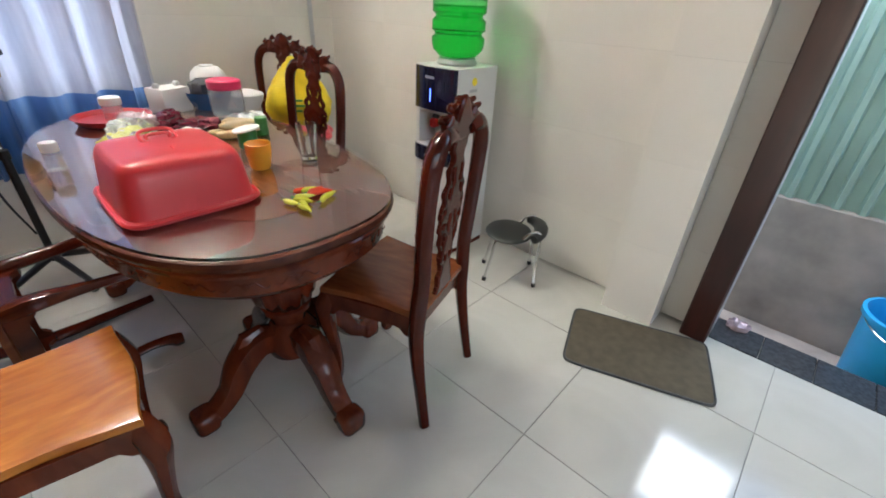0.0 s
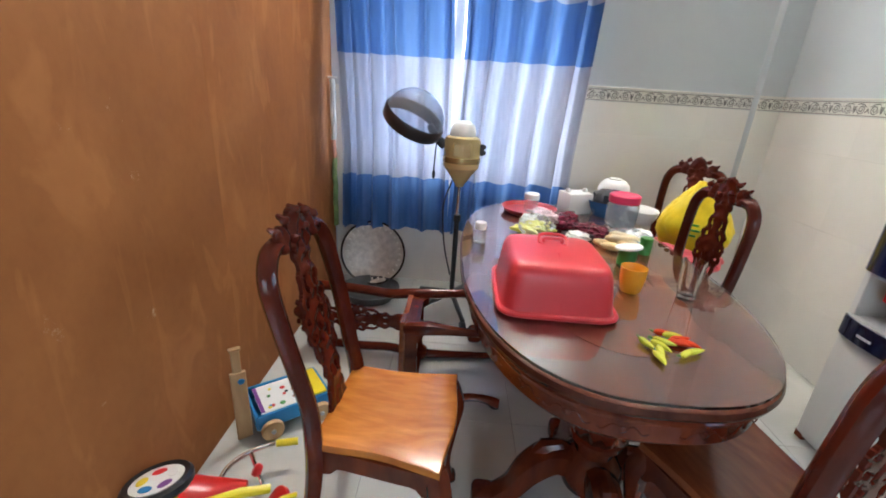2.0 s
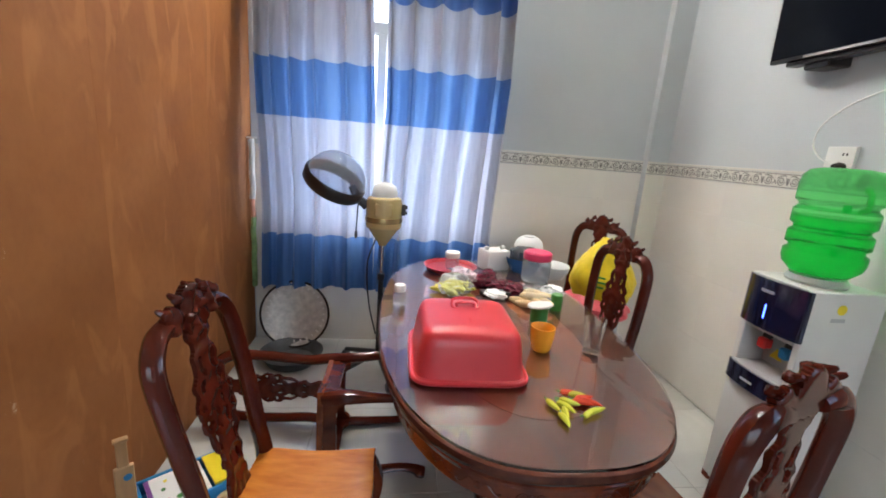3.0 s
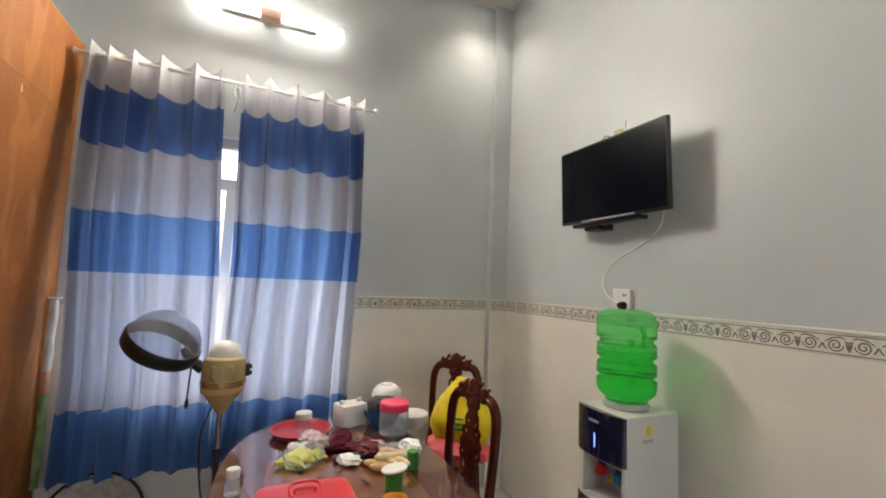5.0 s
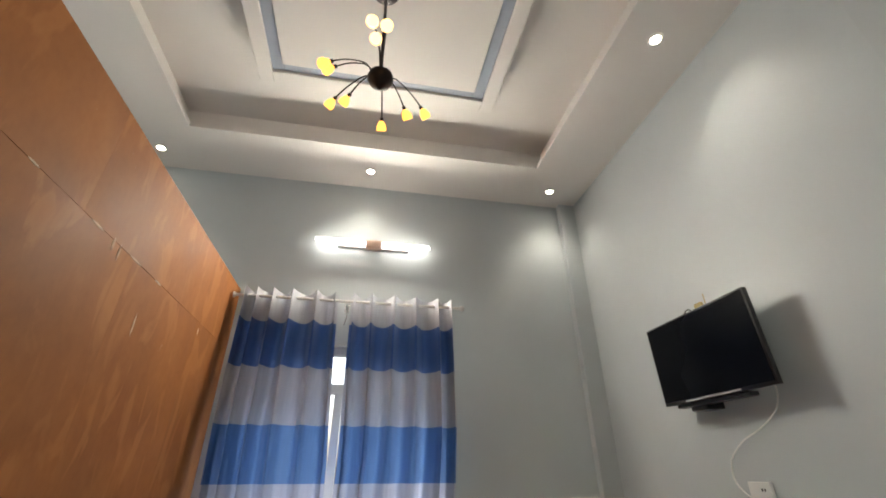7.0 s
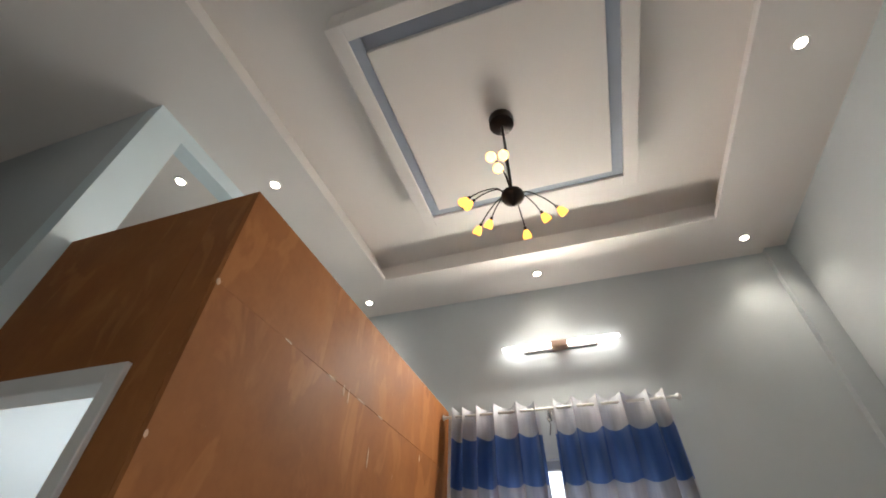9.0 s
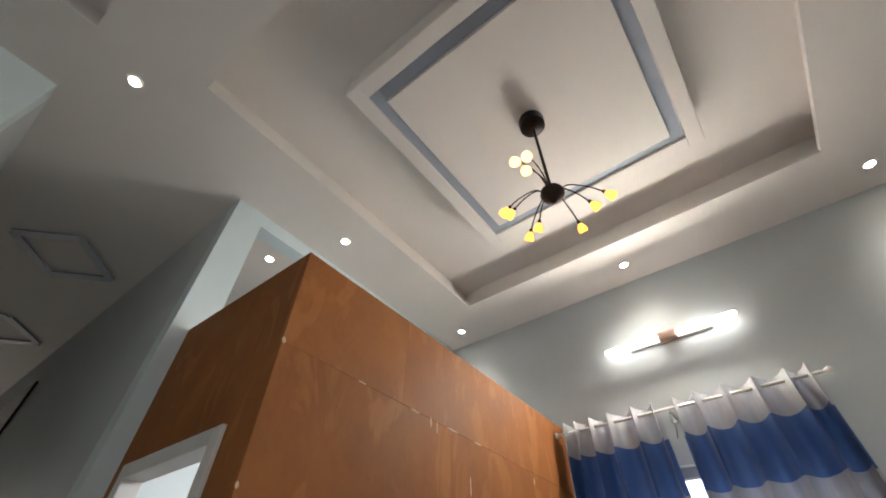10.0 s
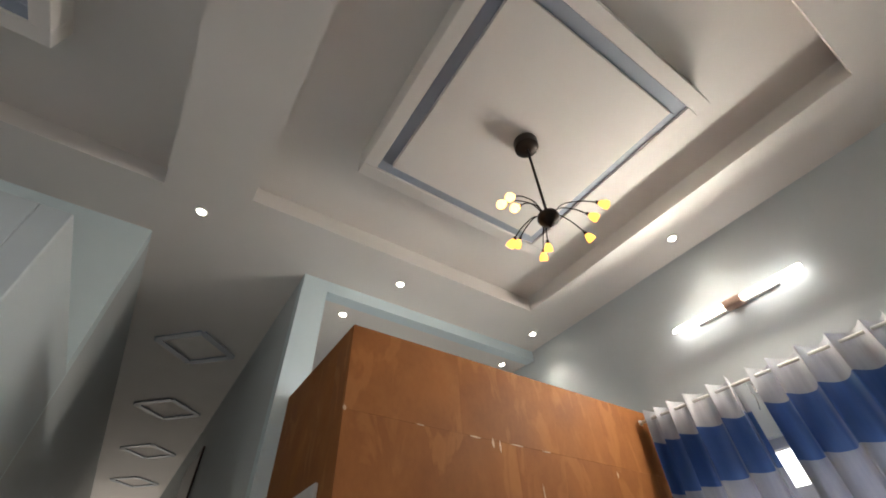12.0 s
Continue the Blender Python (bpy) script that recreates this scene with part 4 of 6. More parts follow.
    def bent(width, z0, z1):
        def f(u, v):
            z = z0 + (z1 - z0) * v
            p = bend_at(z)
            q = (bend_at(z + 0.02) - bend_at(z - 0.02)).normalized()
            return Vector((u * width, p.y, z)), Vector((0, q.z, -q.y)) * 1.0
        return f

    # pierced splat
    def splat_inside(u, v):
        half = np.interp(v, [0, 0.06, 0.16, 0.30, 0.42, 0.55, 0.70, 0.82, 0.92, 1.0], [0.72, 0.68, 0.46, 0.52, 0.78, 0.95, 0.80, 0.52, 0.46, 0.60])
        half += 0.07 * math.sin(v * 55)
        if abs(u) > half:
            return False
        if 0.24 < v < 0.84 and 0.14 < abs(u) < half - 0.16 and noise.noise(Vector((abs(u) * 5.2, v * 17.0, 2.3))) > 0.16:
            return False
        return True

    def splat_relief(u, v):
        return (0.016 * max(0, wave(abs(u), v, 4.0)) + 0.010 * max(0, math.sin(v * 60 + abs(u) * 6)) * (v > 0.18)) * (0.4 + 0.6 * (1 - abs(u))) + 0.004

    bm = bmesh.new()
    carved(bm, 0.075, 0.5, 24, 68, splat_inside, splat_relief, 0.014, bent(0.084, 0.445, 0.962))
    part("splat", bm, M["darkwood"], t, "pierced carved back splat")

    # leafy crest
    def crest_inside(u, v):
        top = 0.60 + 0.34 * math.exp(-(u / 0.26) ** 2) + 0.20 * abs(math.sin(u * 7.2)) * (1 - 0.35 * abs(u))
        low = 0.10 + 0.30 * abs(u) ** 1.5 + 0.06 * math.sin(abs(u) * 16)
        return low < v < min(top, 1.0) and abs(u) < 0.97

    def crest_relief(u, v):
        return 0.022 * max(0, wave(abs(u), v * 0.4, 9.0)) + 0.012 * max(0, math.sin(abs(u) * 15 + v * 9)) + 0.006

    bm = bmesh.new()
    carved(bm, 0.11, 0.14, 34, 22, crest_inside, crest_relief, 0.020, bent(0.118, 0.925, 1.062))
    for u, z, r in ((-0.10, 1.018, 0.013), (-0.055, 1.04, 0.013), (0.0, 1.052, 0.014), (0.055, 1.04, 0.013), (0.10, 1.018, 0.013), (-0.028, 1.0, 0.016), (0.03, 0.985, 0.017)):
        p = bend_at(z)
        blob(bm, Matrix.Translation((u, p.y + 0.012, z)) @ Matrix.Diagonal((r * 1.3, r, r * 0.9, 1)), 10, 6, 0.35, u * 30)
        tube(bm, [(u, p.y + 0.01, z, r * 0.8), (u * 1.06, p.y - 0.002, z + 0.009, r * 0.6), (u * 1.09, p.y - 0.008, z + 0.014, 0.004)], 7)
    part("crest", bm, M["darkwood"], t, "carved leaf crest")
    return t


def facing(x, y, fx, fy, z=0):
    return pose(x, y, z, 0, 0, math.degrees(math.atan2(-fx, fy)))


dining_chair(M["honey"], "dining_chair", "carved dark wood dining chair with a honey-coloured seat", facing(-1.110, -0.160, 0.10, 0.995), 1.1)
chair_b = dining_chair(M["redseat"], "dining_chair", "carved dark wood dining chair with a red-brown seat", facing(-0.934, 0.803, -0.956, -0.292) @ Matrix.Diagonal((1, 1, 1.025, 1)), 0.35)
copy_thing(chair_b, facing(-1.93, 0.982, 0.22, -0.97))
tagged(copy_thing(chair_b, facing(-2.585, 1.275, 0.63, -0.78)), "carved dark wood dining chair in the corner, holding bags")
lying = Matrix(((0, 1, 0, -1.85), (0, 0, -1, 0.25), (-1, 0, 0, 0.212), (0, 0, 0, 1)))
tagged(copy_thing(chair_b, lying), "carved dark wood dining chair lying on its side")


# ---- water dispenser ----
def water_dispenser():
    t = thing("water_dispenser", "off-white standing water dispenser with a navy front", "water dispenser", pose(-1.53, 1.752, 0))
    bm = bmesh.new()
    box(bm, -0.142, 0.142, -0.150, 0.168, 0.02, 0.545, 0.010, seg=2)
    part("lower_cabinet", bm, M["dispbody"], t)
    for nm, b in (("side_panel", (-0.142, -0.112, -0.150, 0.168, 0.546, 1.03)), ("side_panel", (0.112, 0.142, -0.150, 0.168, 0.546, 1.03)), ("back_case", (-0.112, 0.112, -0.020, 0.168, 0.546, 1.029)), ("head_case", (-0.112, 0.112, -0.150, -0.020, 0.80, 1.029))):
        bm = bmesh.new()
        box(bm, *b, bevel=0.004)
        part(nm, bm, M["dispbody"], t)
    bm = bmesh.new()
    out = [(-0.142, 0)] + [(0.142 * math.sin(a), -0.030 * math.cos(a)) for a in np.linspace(-math.pi / 2, math.pi / 2, 13)] + [(0.142, 0.004), (-0.142, 0.004)]
    prism(bm, out[1:], 0.822, 1.026, pose(0, -0.152, 0))
    part("control_panel", bm, M["navy"], t, "glossy navy control panel", smooth=True)
    bm = bmesh.new()
    prism(bm, out[1:], 0.545, 0.625, pose(0, -0.152, 0))
    part("drip_tray_front", bm, M["navy"], t, smooth=True)
    bm = bmesh.new()
    prism(bm, [(x * 0.93, y * 0.93) for x, y in out[1:]], 0.626, 0.632, pose(0, -0.150, 0))
    box(bm, -0.108, 0.108, -0.150, -0.022, 0.62, 0.634, 0.003)
    part("drip_tray", bm, M["silver"], t)
    bm = bmesh.new()
    box(bm, -0.111, 0.111, -0.030, -0.019, 0.63, 0.82, 0.002)
    part("recess", bm, M["silver"], t)
    for x, mt in ((-0.05, "redflat"), (0.055, "toyblue")):
        bm = bmesh.new()
        tube(bm, [(x, -0.03, 0.80, 0.022), (x, -0.080, 0.795, 0.024), (x, -0.095, 0.760, 0.017)], 10)
        tap = part("tap", bm, M["black"], t)
        bm = bmesh.new()
        box(bm, x - 0.020, x + 0.020, -0.122, -0.072, 0.715, 0.762, 0.008)
        part("tap_lever", bm, M[mt], tap)
    bm = bmesh.new()
    box(bm, -0.012, -0.006, -0.1835, -0.179, 0.865, 0.925, 0.001)
    part("indicator_light", bm, M["led"], t)
    bm = bmesh.new()
    box(bm, -0.045, 0.015, -0.1845, -0.181, 0.972, 0.984, 0.001)
    part("lettering_bar", bm, M["silver"], t)
    bm = bmesh.new()
    box(bm, -0.04, 0.02, -0.184, -0.180, 0.575, 0.585, 0.001)
    part("lettering_bar", bm, M["silver"], t)
    bm = bmesh.new()
    prism(bm, [(-0.030, 0.0), (0.0, 0.048), (0.030, 0.0)], 0, 0.0015, pose(-0.045, -0.031, 0.665, 90, 0, 0))
    part("warning_sticker", bm, M["yellow"], t)
    bm = bmesh.new()
    lathe(bm, [(0, 0), (0.020, 0), (0.020, 0.0012), (0, 0.0012)], 20, pose(0.1425, -0.02, 0.965, 0, 90, 0))
    part("round_sticker", bm, M["yellow"], t)
    bm = bmesh.new()
    box(bm, 0.1415, 0.1432, -0.055, 0.005, 0.915, 0.93)
    part("label_sticker", bm, M["silver"], t)
    bm = bmesh.new()
    box(bm, -0.142, -0.10, -0.150, 0.16, 0.0, 0.035, 0.003)
    part("foot_block", bm, M["legwood"], t)
    bm = bmesh.new()
    box(bm, 0.10, 0.142, -0.150, 0.16, 0.0, 0.035, 0.003)
    part("foot_block", bm, M["legwood"], t)
    bm = bmesh.new()
    lathe(bm, [(0.060, 1.028), (0.098, 1.028), (0.104, 1.040), (0.092, 1.060), (0.060, 1.062)], 28)
    part("collar", bm, M["silver"], t)
    return t


water_dispenser()


def water_bottle():
    t = thing("water_bottle", "large ribbed green water bottle, part full, upside down", "water bottle", pose(-1.53, 1.752, 1.05))
    prof = [(0.0, 0.012), (0.05, 0.012), (0.095, 0.020), (0.125, 0.050), (0.132, 0.075), (0.132, 0.105), (0.118, 0.116), (0.118, 0.124), (0.132, 0.135), (0.132, 0.180),
            (0.117, 0.194), (0.117, 0.202), (0.132, 0.216), (0.132, 0.268), (0.118, 0.282), (0.118, 0.290), (0.133, 0.303), (0.134, 0.365), (0.128, 0.400), (0.108, 0.422), (0.07, 0.430), (0, 0.428)]
    bm = bmesh.new()
    lathe(bm, prof, 40)
    part("bottle", bm, M["greenbottle"], t, "translucent green ribbed plastic")
    bm = bmesh.new()
    lathe(bm, [(max(0, r - 0.003), z) for r, z in prof[:12]] + [(0.114, 0.225), (0.126, 0.245), (0, 0.245)], 40)
    part("water", bm, M["greenwater"], t).visible_shadow = False
    for z in (0.120, 0.198, 0.286):
        bm = bmesh.new()
        box(bm, -0.012, 0.012, -0.012, 0.004, -0.014, 0.014, 0.003)
        part("rib_joint", bm, M["greenwater"], t, m=pose(0.100, -0.077, z, 0, 0, 52))
    bm = bmesh.new()
    tube(bm, spline([(0.128, -0.05, 0.28, 0.010), (0.150, -0.055, 0.29, 0.010), (0.150, -0.055, 0.34, 0.010), (0.128, -0.05, 0.36, 0.010)], 4), 8)
    part("grip", bm, M["greenbottle"], t)
    return t


water_bottle()

# ---- television ----
tv = thing("television", "black flat television on a wall bracket", "television", pose(-1.757, 1.864, 2.185, 2, 0, 0) @ Matrix.Diagonal((1.0, 0.85, 0.99, 1)))
bm = bmesh.new()
box(bm, -0.378, 0.378, -0.016, 0.016, -0.228, 0.228, 0.004, seg=2)
box(bm, -0.25, 0.25, 0.012, 0.050, -0.215, 0.12, 0.012, seg=2)
part("housing", bm, M["black"], tv)
bm = bmesh.new()
box(bm, -0.368, 0.368, -0.0185, -0.0155, -0.212, 0.218)
part("screen", bm, M["screen"], tv, "dark glossy screen")
bm = bmesh.new()
box(bm, -0.20, 0.18, -0.020, -0.015, -0.226, -0.216, 0.001)
part("logo_strip", bm, M["silver"], tv)
bm = bmesh.new()
box(bm, -0.22, -0.10, 0.02, 0.165, -0.275, -0.215, 0.006)
part("bracket_arm", bm, M["black"], tv)
for b in ((-0.30, 0.20, 0.0, 0.07, -0.25, -0.229), (-0.14, -0.10, 0.04, 0.17, 0.10, 0.16), (0.10, 0.14, 0.04, 0.17, 0.10, 0.16)):
    bm = bmesh.new()
    box(bm, *b, bevel=0.004)
    part("bracket_arm", bm, M["black"], tv)
bm = bmesh.new()
box(bm, 0.0, 0.055, 0.05, 0.075, 0.19, 0.275, 0.004)
tube(bm, [(0.075, 0.06, 0.22, 0.003), (0.08, 0.06, 0.31, 0.003)], 6)
part("antenna_box", bm, M["ivory"], tv)
bm = bmesh.new()
tube(bm, spline([(-0.11, 0.06, 0.24, 0.004), (-0.06, 0.05, 0.262, 0.004), (-0.03, 0.05, 0.25, 0.004), (-0.07, 0.05, 0.232, 0.004)], 4), 6)
part("plug_lead", bm, M["black"], tv)

socket = thing("wall_socket", "ivory double wall socket with a dark plug", "socket", pose(-1.775, 2.0, 1.522))
bm = bmesh.new()
box(bm, -0.062, 0.062, -0.022, 0.0, -0.058, 0.058, 0.005, seg=2)
part("plate", bm, M["white"], socket)
bm = bmesh.new()
lathe(bm, [(0, 0.0), (0.020, 0.0), (0.022, 0.02), (0.014, 0.040), (0, 0.042)], 16, pose(0.022, -0.022, -0.032, 90, 0, 0))
part("plug", bm, M["bronze"], socket)
bm = bmesh.new()
box(bm, 0.012, 0.018, -0.024, -0.02, 0.018, 0.030)
box(bm, 0.028, 0.034, -0.024, -0.02, 0.018, 0.030)
part("socket_hole", bm, M["black"], socket)
bm = bmesh.new()
tube(bm, spline([(-1.47, 1.92, 2.00, 0.0038), (-1.50, 1.97, 1.955, 0.0038), (-1.55, 1.985, 1.881, 0.0038), (-1.662, 1.985, 1.808, 0.0038), (-1.791, 1.985, 1.758, 0.0038), (-1.895, 1.985, 1.679, 0.0038), (-1.917, 1.985, 1.596, 0.0038), (-1.87, 1.978, 1.535, 0.0038), (-1.78, 1.965, 1.495, 0.0038)], 6), 8)
solid("power_cable", bm, M["white"], "white power cable hanging from the television to the socket", "cable")


# ---- chandelier ----
def chandelier():
    t = thing("chandelier", "dark bronze branching chandelier with amber glass shades", "chandelier", pose(-1.158, 0.055, 3.19))
    bm = bmesh.new()
    lathe(bm, [(0, 0.757), (0.075, 0.757), (0.078, 0.745), (0.075, 0.690), (0.055, 0.672), (0, 0.668)], 32, pose(-0.015, -0.015, 0.008))
    part("canopy", bm, M["bronze"], t)
    bm = bmesh.new()
    tube(bm, [(0, 0, 0.03, 0.008), (-0.012, -0.012, 0.70, 0.008)], 10)
    part("stem", bm, M["bronze"], t)
    bm = bmesh.new()
    lathe(bm, [(0, 0.045), (0.03, 0.045), (0.056, 0.030), (0.060, 0.010), (0.050, -0.010), (0.022, -0.035), (0.006, -0.052), (0, -0.054)], 24)
    part("hub", bm, M["bronze"], t)
    tips = [(0.285, -0.045, "bulbhot"), (0.278, 0.012, "bulbhot"), (0.212, -0.028, "bulbhot"), (0.02, -0.235, "bulb"), (0.05, -0.25, "bulb"), (-0.185, -0.235, "bulb"), (-0.155, -0.165, "bulb"), (-0.295, 0.022, "bulb"),
            (-0.192, 0.143, "bulb"), (-0.168, 0.232, "bulb")]
    for x, y, mt in tips:
        L = math.hypot(x, y)
        dx, dy = x / L, y / L
        L -= 0.035
        drop = -0.005 if mt == "bulbhot" else 0.0
        bm = bmesh.new()
        tube(bm, spline([(dx * 0.03, dy * 0.03, 0.03, 0.0035), (dx * L * 0.35, dy * L * 0.35, 0.085, 0.0035), (dx * L * 0.72, dy * L * 0.72, 0.070, 0.0035), (dx * L, dy * L, 0.030 + drop, 0.004)], 5), 6)
        arm = part("arm", bm, M["bronze"], t)
        m = Matrix.Translation((dx * L, dy * L, 0.030 + drop)) @ (Vector((dx * 0.8, dy * 0.8, -0.75)).to_track_quat("Z", "Y").to_matrix().to_4x4())
        bm = bmesh.new()
        lathe(bm, [(0, -0.006), (0.009, -0.004), (0.009, 0.012), (0, 0.013)], 12, m)
        part("socket", bm, M["bronze"], arm)
        bm = bmesh.new()
        lathe(bm, [(0, 0.012), (0.010, 0.013), (0.018, 0.025), (0.0235, 0.041), (0.0245, 0.055), (0.022, 0.062), (0.018, 0.059), (0, 0.050)], 16, m)
        part("shade", bm, M[mt], arm, "lit amber glass shade")
    return t


chandelier()


# ---- standing hair dryer ----
def hair_dryer():
    t = thing("hair_dryer", "standing salon hair dryer with a clear hood on a black stand", "hair dryer", pose(-2.60, 0.0, 0))
    bm = bmesh.new()
    tube(bm, [(0, 0, 0.10, 0.016), (0, 0, 0.62, 0.016)], 12)
    lathe(bm, [(0, 0.62), (0.022, 0.62), (0.022, 0.66), (0, 0.66)], 14)
    part("lower_pole", bm, M["black"], t)
    bm = bmesh.new()
    tube(bm, [(0, 0, 0.62, 0.010), (0, 0, 0.86, 0.010)], 12)
    part("upper_pole", bm, M["chrome"], t)
    for k in range(5):
        a = 2 * math.pi * k / 5 + 0.3
        bm = bmesh.new()
        tube(bm, [(0, 0, 0.13, 0.018), (0.15 * math.cos(a), 0.15 * math.sin(a), 0.095, 0.016), (0.27 * math.cos(a), 0.27 * math.sin(a), 0.065, 0.014)], 8)
        leg = part("leg", bm, M["black"], t)
        bm = bmesh.new()
        lathe(bm, [(0, -0.016), (0.026, -0.016), (0.030, -0.008), (0.030, 0.008), (0.026, 0.016), (0, 0.016)], 14, pose(0.27 * math.cos(a), 0.27 * math.sin(a), 0.031, 90, 0, math.degrees(a)))
        part("caster", bm, M["black"], leg)
    bm = bmesh.new()
    lathe(bm, [(0, 0.838), (0.022, 0.838), (0.030, 0.855), (0.085, 0.935), (0.105, 0.955), (0.108, 0.985)], 28)
    part("funnel", bm, M["ivory"], t)
    bm = bmesh.new()
    lathe(bm, [(0.108, 0.985), (0.110, 0.985), (0.112, 1.0), (0.110, 1.015), (0.106, 1.015)], 28)
    part("trim_band", bm, M["gold"], t)
    bm = bmesh.new()
    lathe(bm, [(0.106, 1.015), (0.106, 1.10), (0.098, 1.125), (0.082, 1.135), (0.0, 1.136)], 28)
    box(bm, 0.02, 0.105, -0.055, 0.055, 1.02, 1.105, 0.01)
    part("motor_housing", bm, M["ivory"], t)
    bm = bmesh.new()
    lathe(bm, [(0.075, 1.135), (0.075, 1.160), (0.064, 1.195), (0.035, 1.215), (0, 1.218)], 24)
    part("dome_cap", bm, M["white"], t)
    bm = bmesh.new()
    box(bm, -0.02, 0.03, 0.105, 0.128, 1.03, 1.095, 0.004)
    for z in (1.045, 1.078):
        lathe(bm, [(0, 0), (0.012, 0), (0.011, 0.010), (0, 0.010)], 12, pose(0.008, 0.128, z, -90, 0, 0))
    part("knob_panel", bm, M["black"], t)
    # hood: an open clear bowl with a dark rim, tipped up on its arm
    m = Matrix.Translation((0.04, -0.272, 1.235)) @ (Vector((0.30, 0.43, 0.85)).to_track_quat("Z", "Y").to_matrix().to_4x4())
    bm = bmesh.new()
    outer = [(0.172 * math.cos(a), -0.02 + 0.160 * math.sin(a)) for a in np.linspace(0.12, 1.52, 13)]
    inner = [(r - 0.004, z - 0.002) for r, z in reversed(outer)]
    lathe(bm, outer + inner + [outer[0]], 40, m)
    hood = part("hood", bm, M["hood"], t, "clear smoky plastic hood")
    bm = bmesh.new()
    lathe(bm, [(0.163, -0.068), (0.170, -0.073), (0.178, -0.063), (0.182, -0.010), (0.174, 0.004), (0.166, 0.0), (0.163, -0.068)], 44, m)
    part("rim", bm, M["black"], hood, "black rim")
    bm = bmesh.new()
    tube(bm, [(0.0, -0.10, 1.075, 0.030), (0.005, -0.14, 1.105, 0.026), (0.01, -0.175, 1.150, 0.022), (0.012, -0.195, 1.185, 0.020)], 10, square=0.5)
    part("arm", bm, M["black"], t)
    bm = bmesh.new()
    tube(bm, spline([(0.02, -0.150, 1.09, 0.004), (0.03, -0.155, 1.0, 0.004), (0.03, -0.158, 0.93, 0.004)], 4), 6)
    blob(bm, pose(0.03, -0.158, 0.905) @ Matrix.Diagonal((0.010, 0.010, 0.028, 1)), 8, 6)
    part("pull_cord", bm, M["black"], t)
    bm = bmesh.new()
    tube(bm, spline([(-0.02, -0.04, 0.88, 0.005), (-0.05, -0.09, 0.70, 0.005), (-0.03, -0.07, 0.45, 0.005), (-0.01, -0.02, 0.25, 0.005)], 6), 6)
    part("power_lead", bm, M["black"], t)
    return t


hair_dryer()

# ---- things on the table ----
TT = 0.771


def food_cover():
    t = thing("food_cover", "red plastic mesh food cover on the table", "food cover", pose(-1.338, 0.305, TT, 0, 0, -1))
    bm = bmesh.new()
    prof = [(1.0, 0.0), (1.0, 0.014), (0.965, 0.018), (0.935, 0.06), (0.895, 0.112), (0.865, 0.133), (0.82, 0.147), (0.75, 0.153), (0.5, 0.157), (0.2, 0.158)]
    rings = [[bm.verts.new((x, y, z)) for x, y in oval(0, 0, 0.182 * s, 0.172 * s, 7.0, 64)] for s, z in prof]
    for a, b in zip(rings, rings[1:]):
        for i in range(64):
            j = (i + 1) % 64
            bm.faces.new((a[i], a[j], b[j], b[i]))
    bm.faces.new(rings[-1])
    part("cover", bm, M["red"], t)
    bm = bmesh.new()
    tube(bm, [(x, y, 0.012, 0.0065) for x, y in oval(0, 0, 0.186, 0.176, 7.0, 64)], 8, closed=True)
    part("rim", bm, M["red"], t)
    bm = bmesh.new()
    tube(bm, spline([(0.172, 0.002, 0.03, 0.004), (0.155, 0.002, 0.11, 0.004), (0.12, 0.002, 0.145, 0.004), (0.05, 0.002, 0.158, 0.004)], 5), 6)
    part("rib", bm, M["red"], t)
    bm = bmesh.new()
    rows = spline([(-0.045, -0.028, 0.158, 0.005), (-0.052, -0.026, 0.170, 0.005), (-0.052, 0.026, 0.170, 0.005), (-0.045, 0.028, 0.158, 0.005)], 4)
    tube(bm, rows, 8)
    tube(bm, [(x + 0.0, y, 0.165 - (x + 0.055) * 0.5, 0.005) for x, y in oval(-0.055, 0, 0.026, 0.045, 3, 20)], 8, closed=True)
    part("handle", bm, M["red"], t)
    return t


food_cover()


def lathe_thing(name, label, category, prof, material, x, y, z=TT, seg=28, group="", rot=0):
    bm = bmesh.new()
    lathe(bm, prof, seg)
    return solid(name, bm, M[material], label, category, group, m=pose(x, y, z, 0, 0, rot))


mug = thing("mug", "amber yellow plastic mug", "mug", pose(-1.405, 0.593, TT))
bm = bmesh.new()
lathe(bm, [(0, 0.0), (0.028, 0.0), (0.034, 0.008), (0.041, 0.05), (0.043, 0.088), (0.041, 0.089), (0.038, 0.085), (0.036, 0.05), (0.030, 0.012), (0, 0.010)], 32)
part("cup", bm, M["mug"], mug)
bm = bmesh.new()
tube(bm, spline([(-0.030, 0.026, 0.075, 0.005), (-0.050, 0.043, 0.072, 0.005), (-0.052, 0.045, 0.035, 0.005), (-0.028, 0.024, 0.028, 0.005)], 5), 8)
part("handle", bm, M["mug"], mug)

gl = lathe_thing("drinking_glass", "tall clear drinking glass", "glass", [(0, 0.0), (0.027, 0.0), (0.029, 0.01), (0.037, 0.135), (0.035, 0.135), (0.027, 0.018), (0, 0.016)], "glass", -1.375, 0.765)
gl.visible_shadow = False

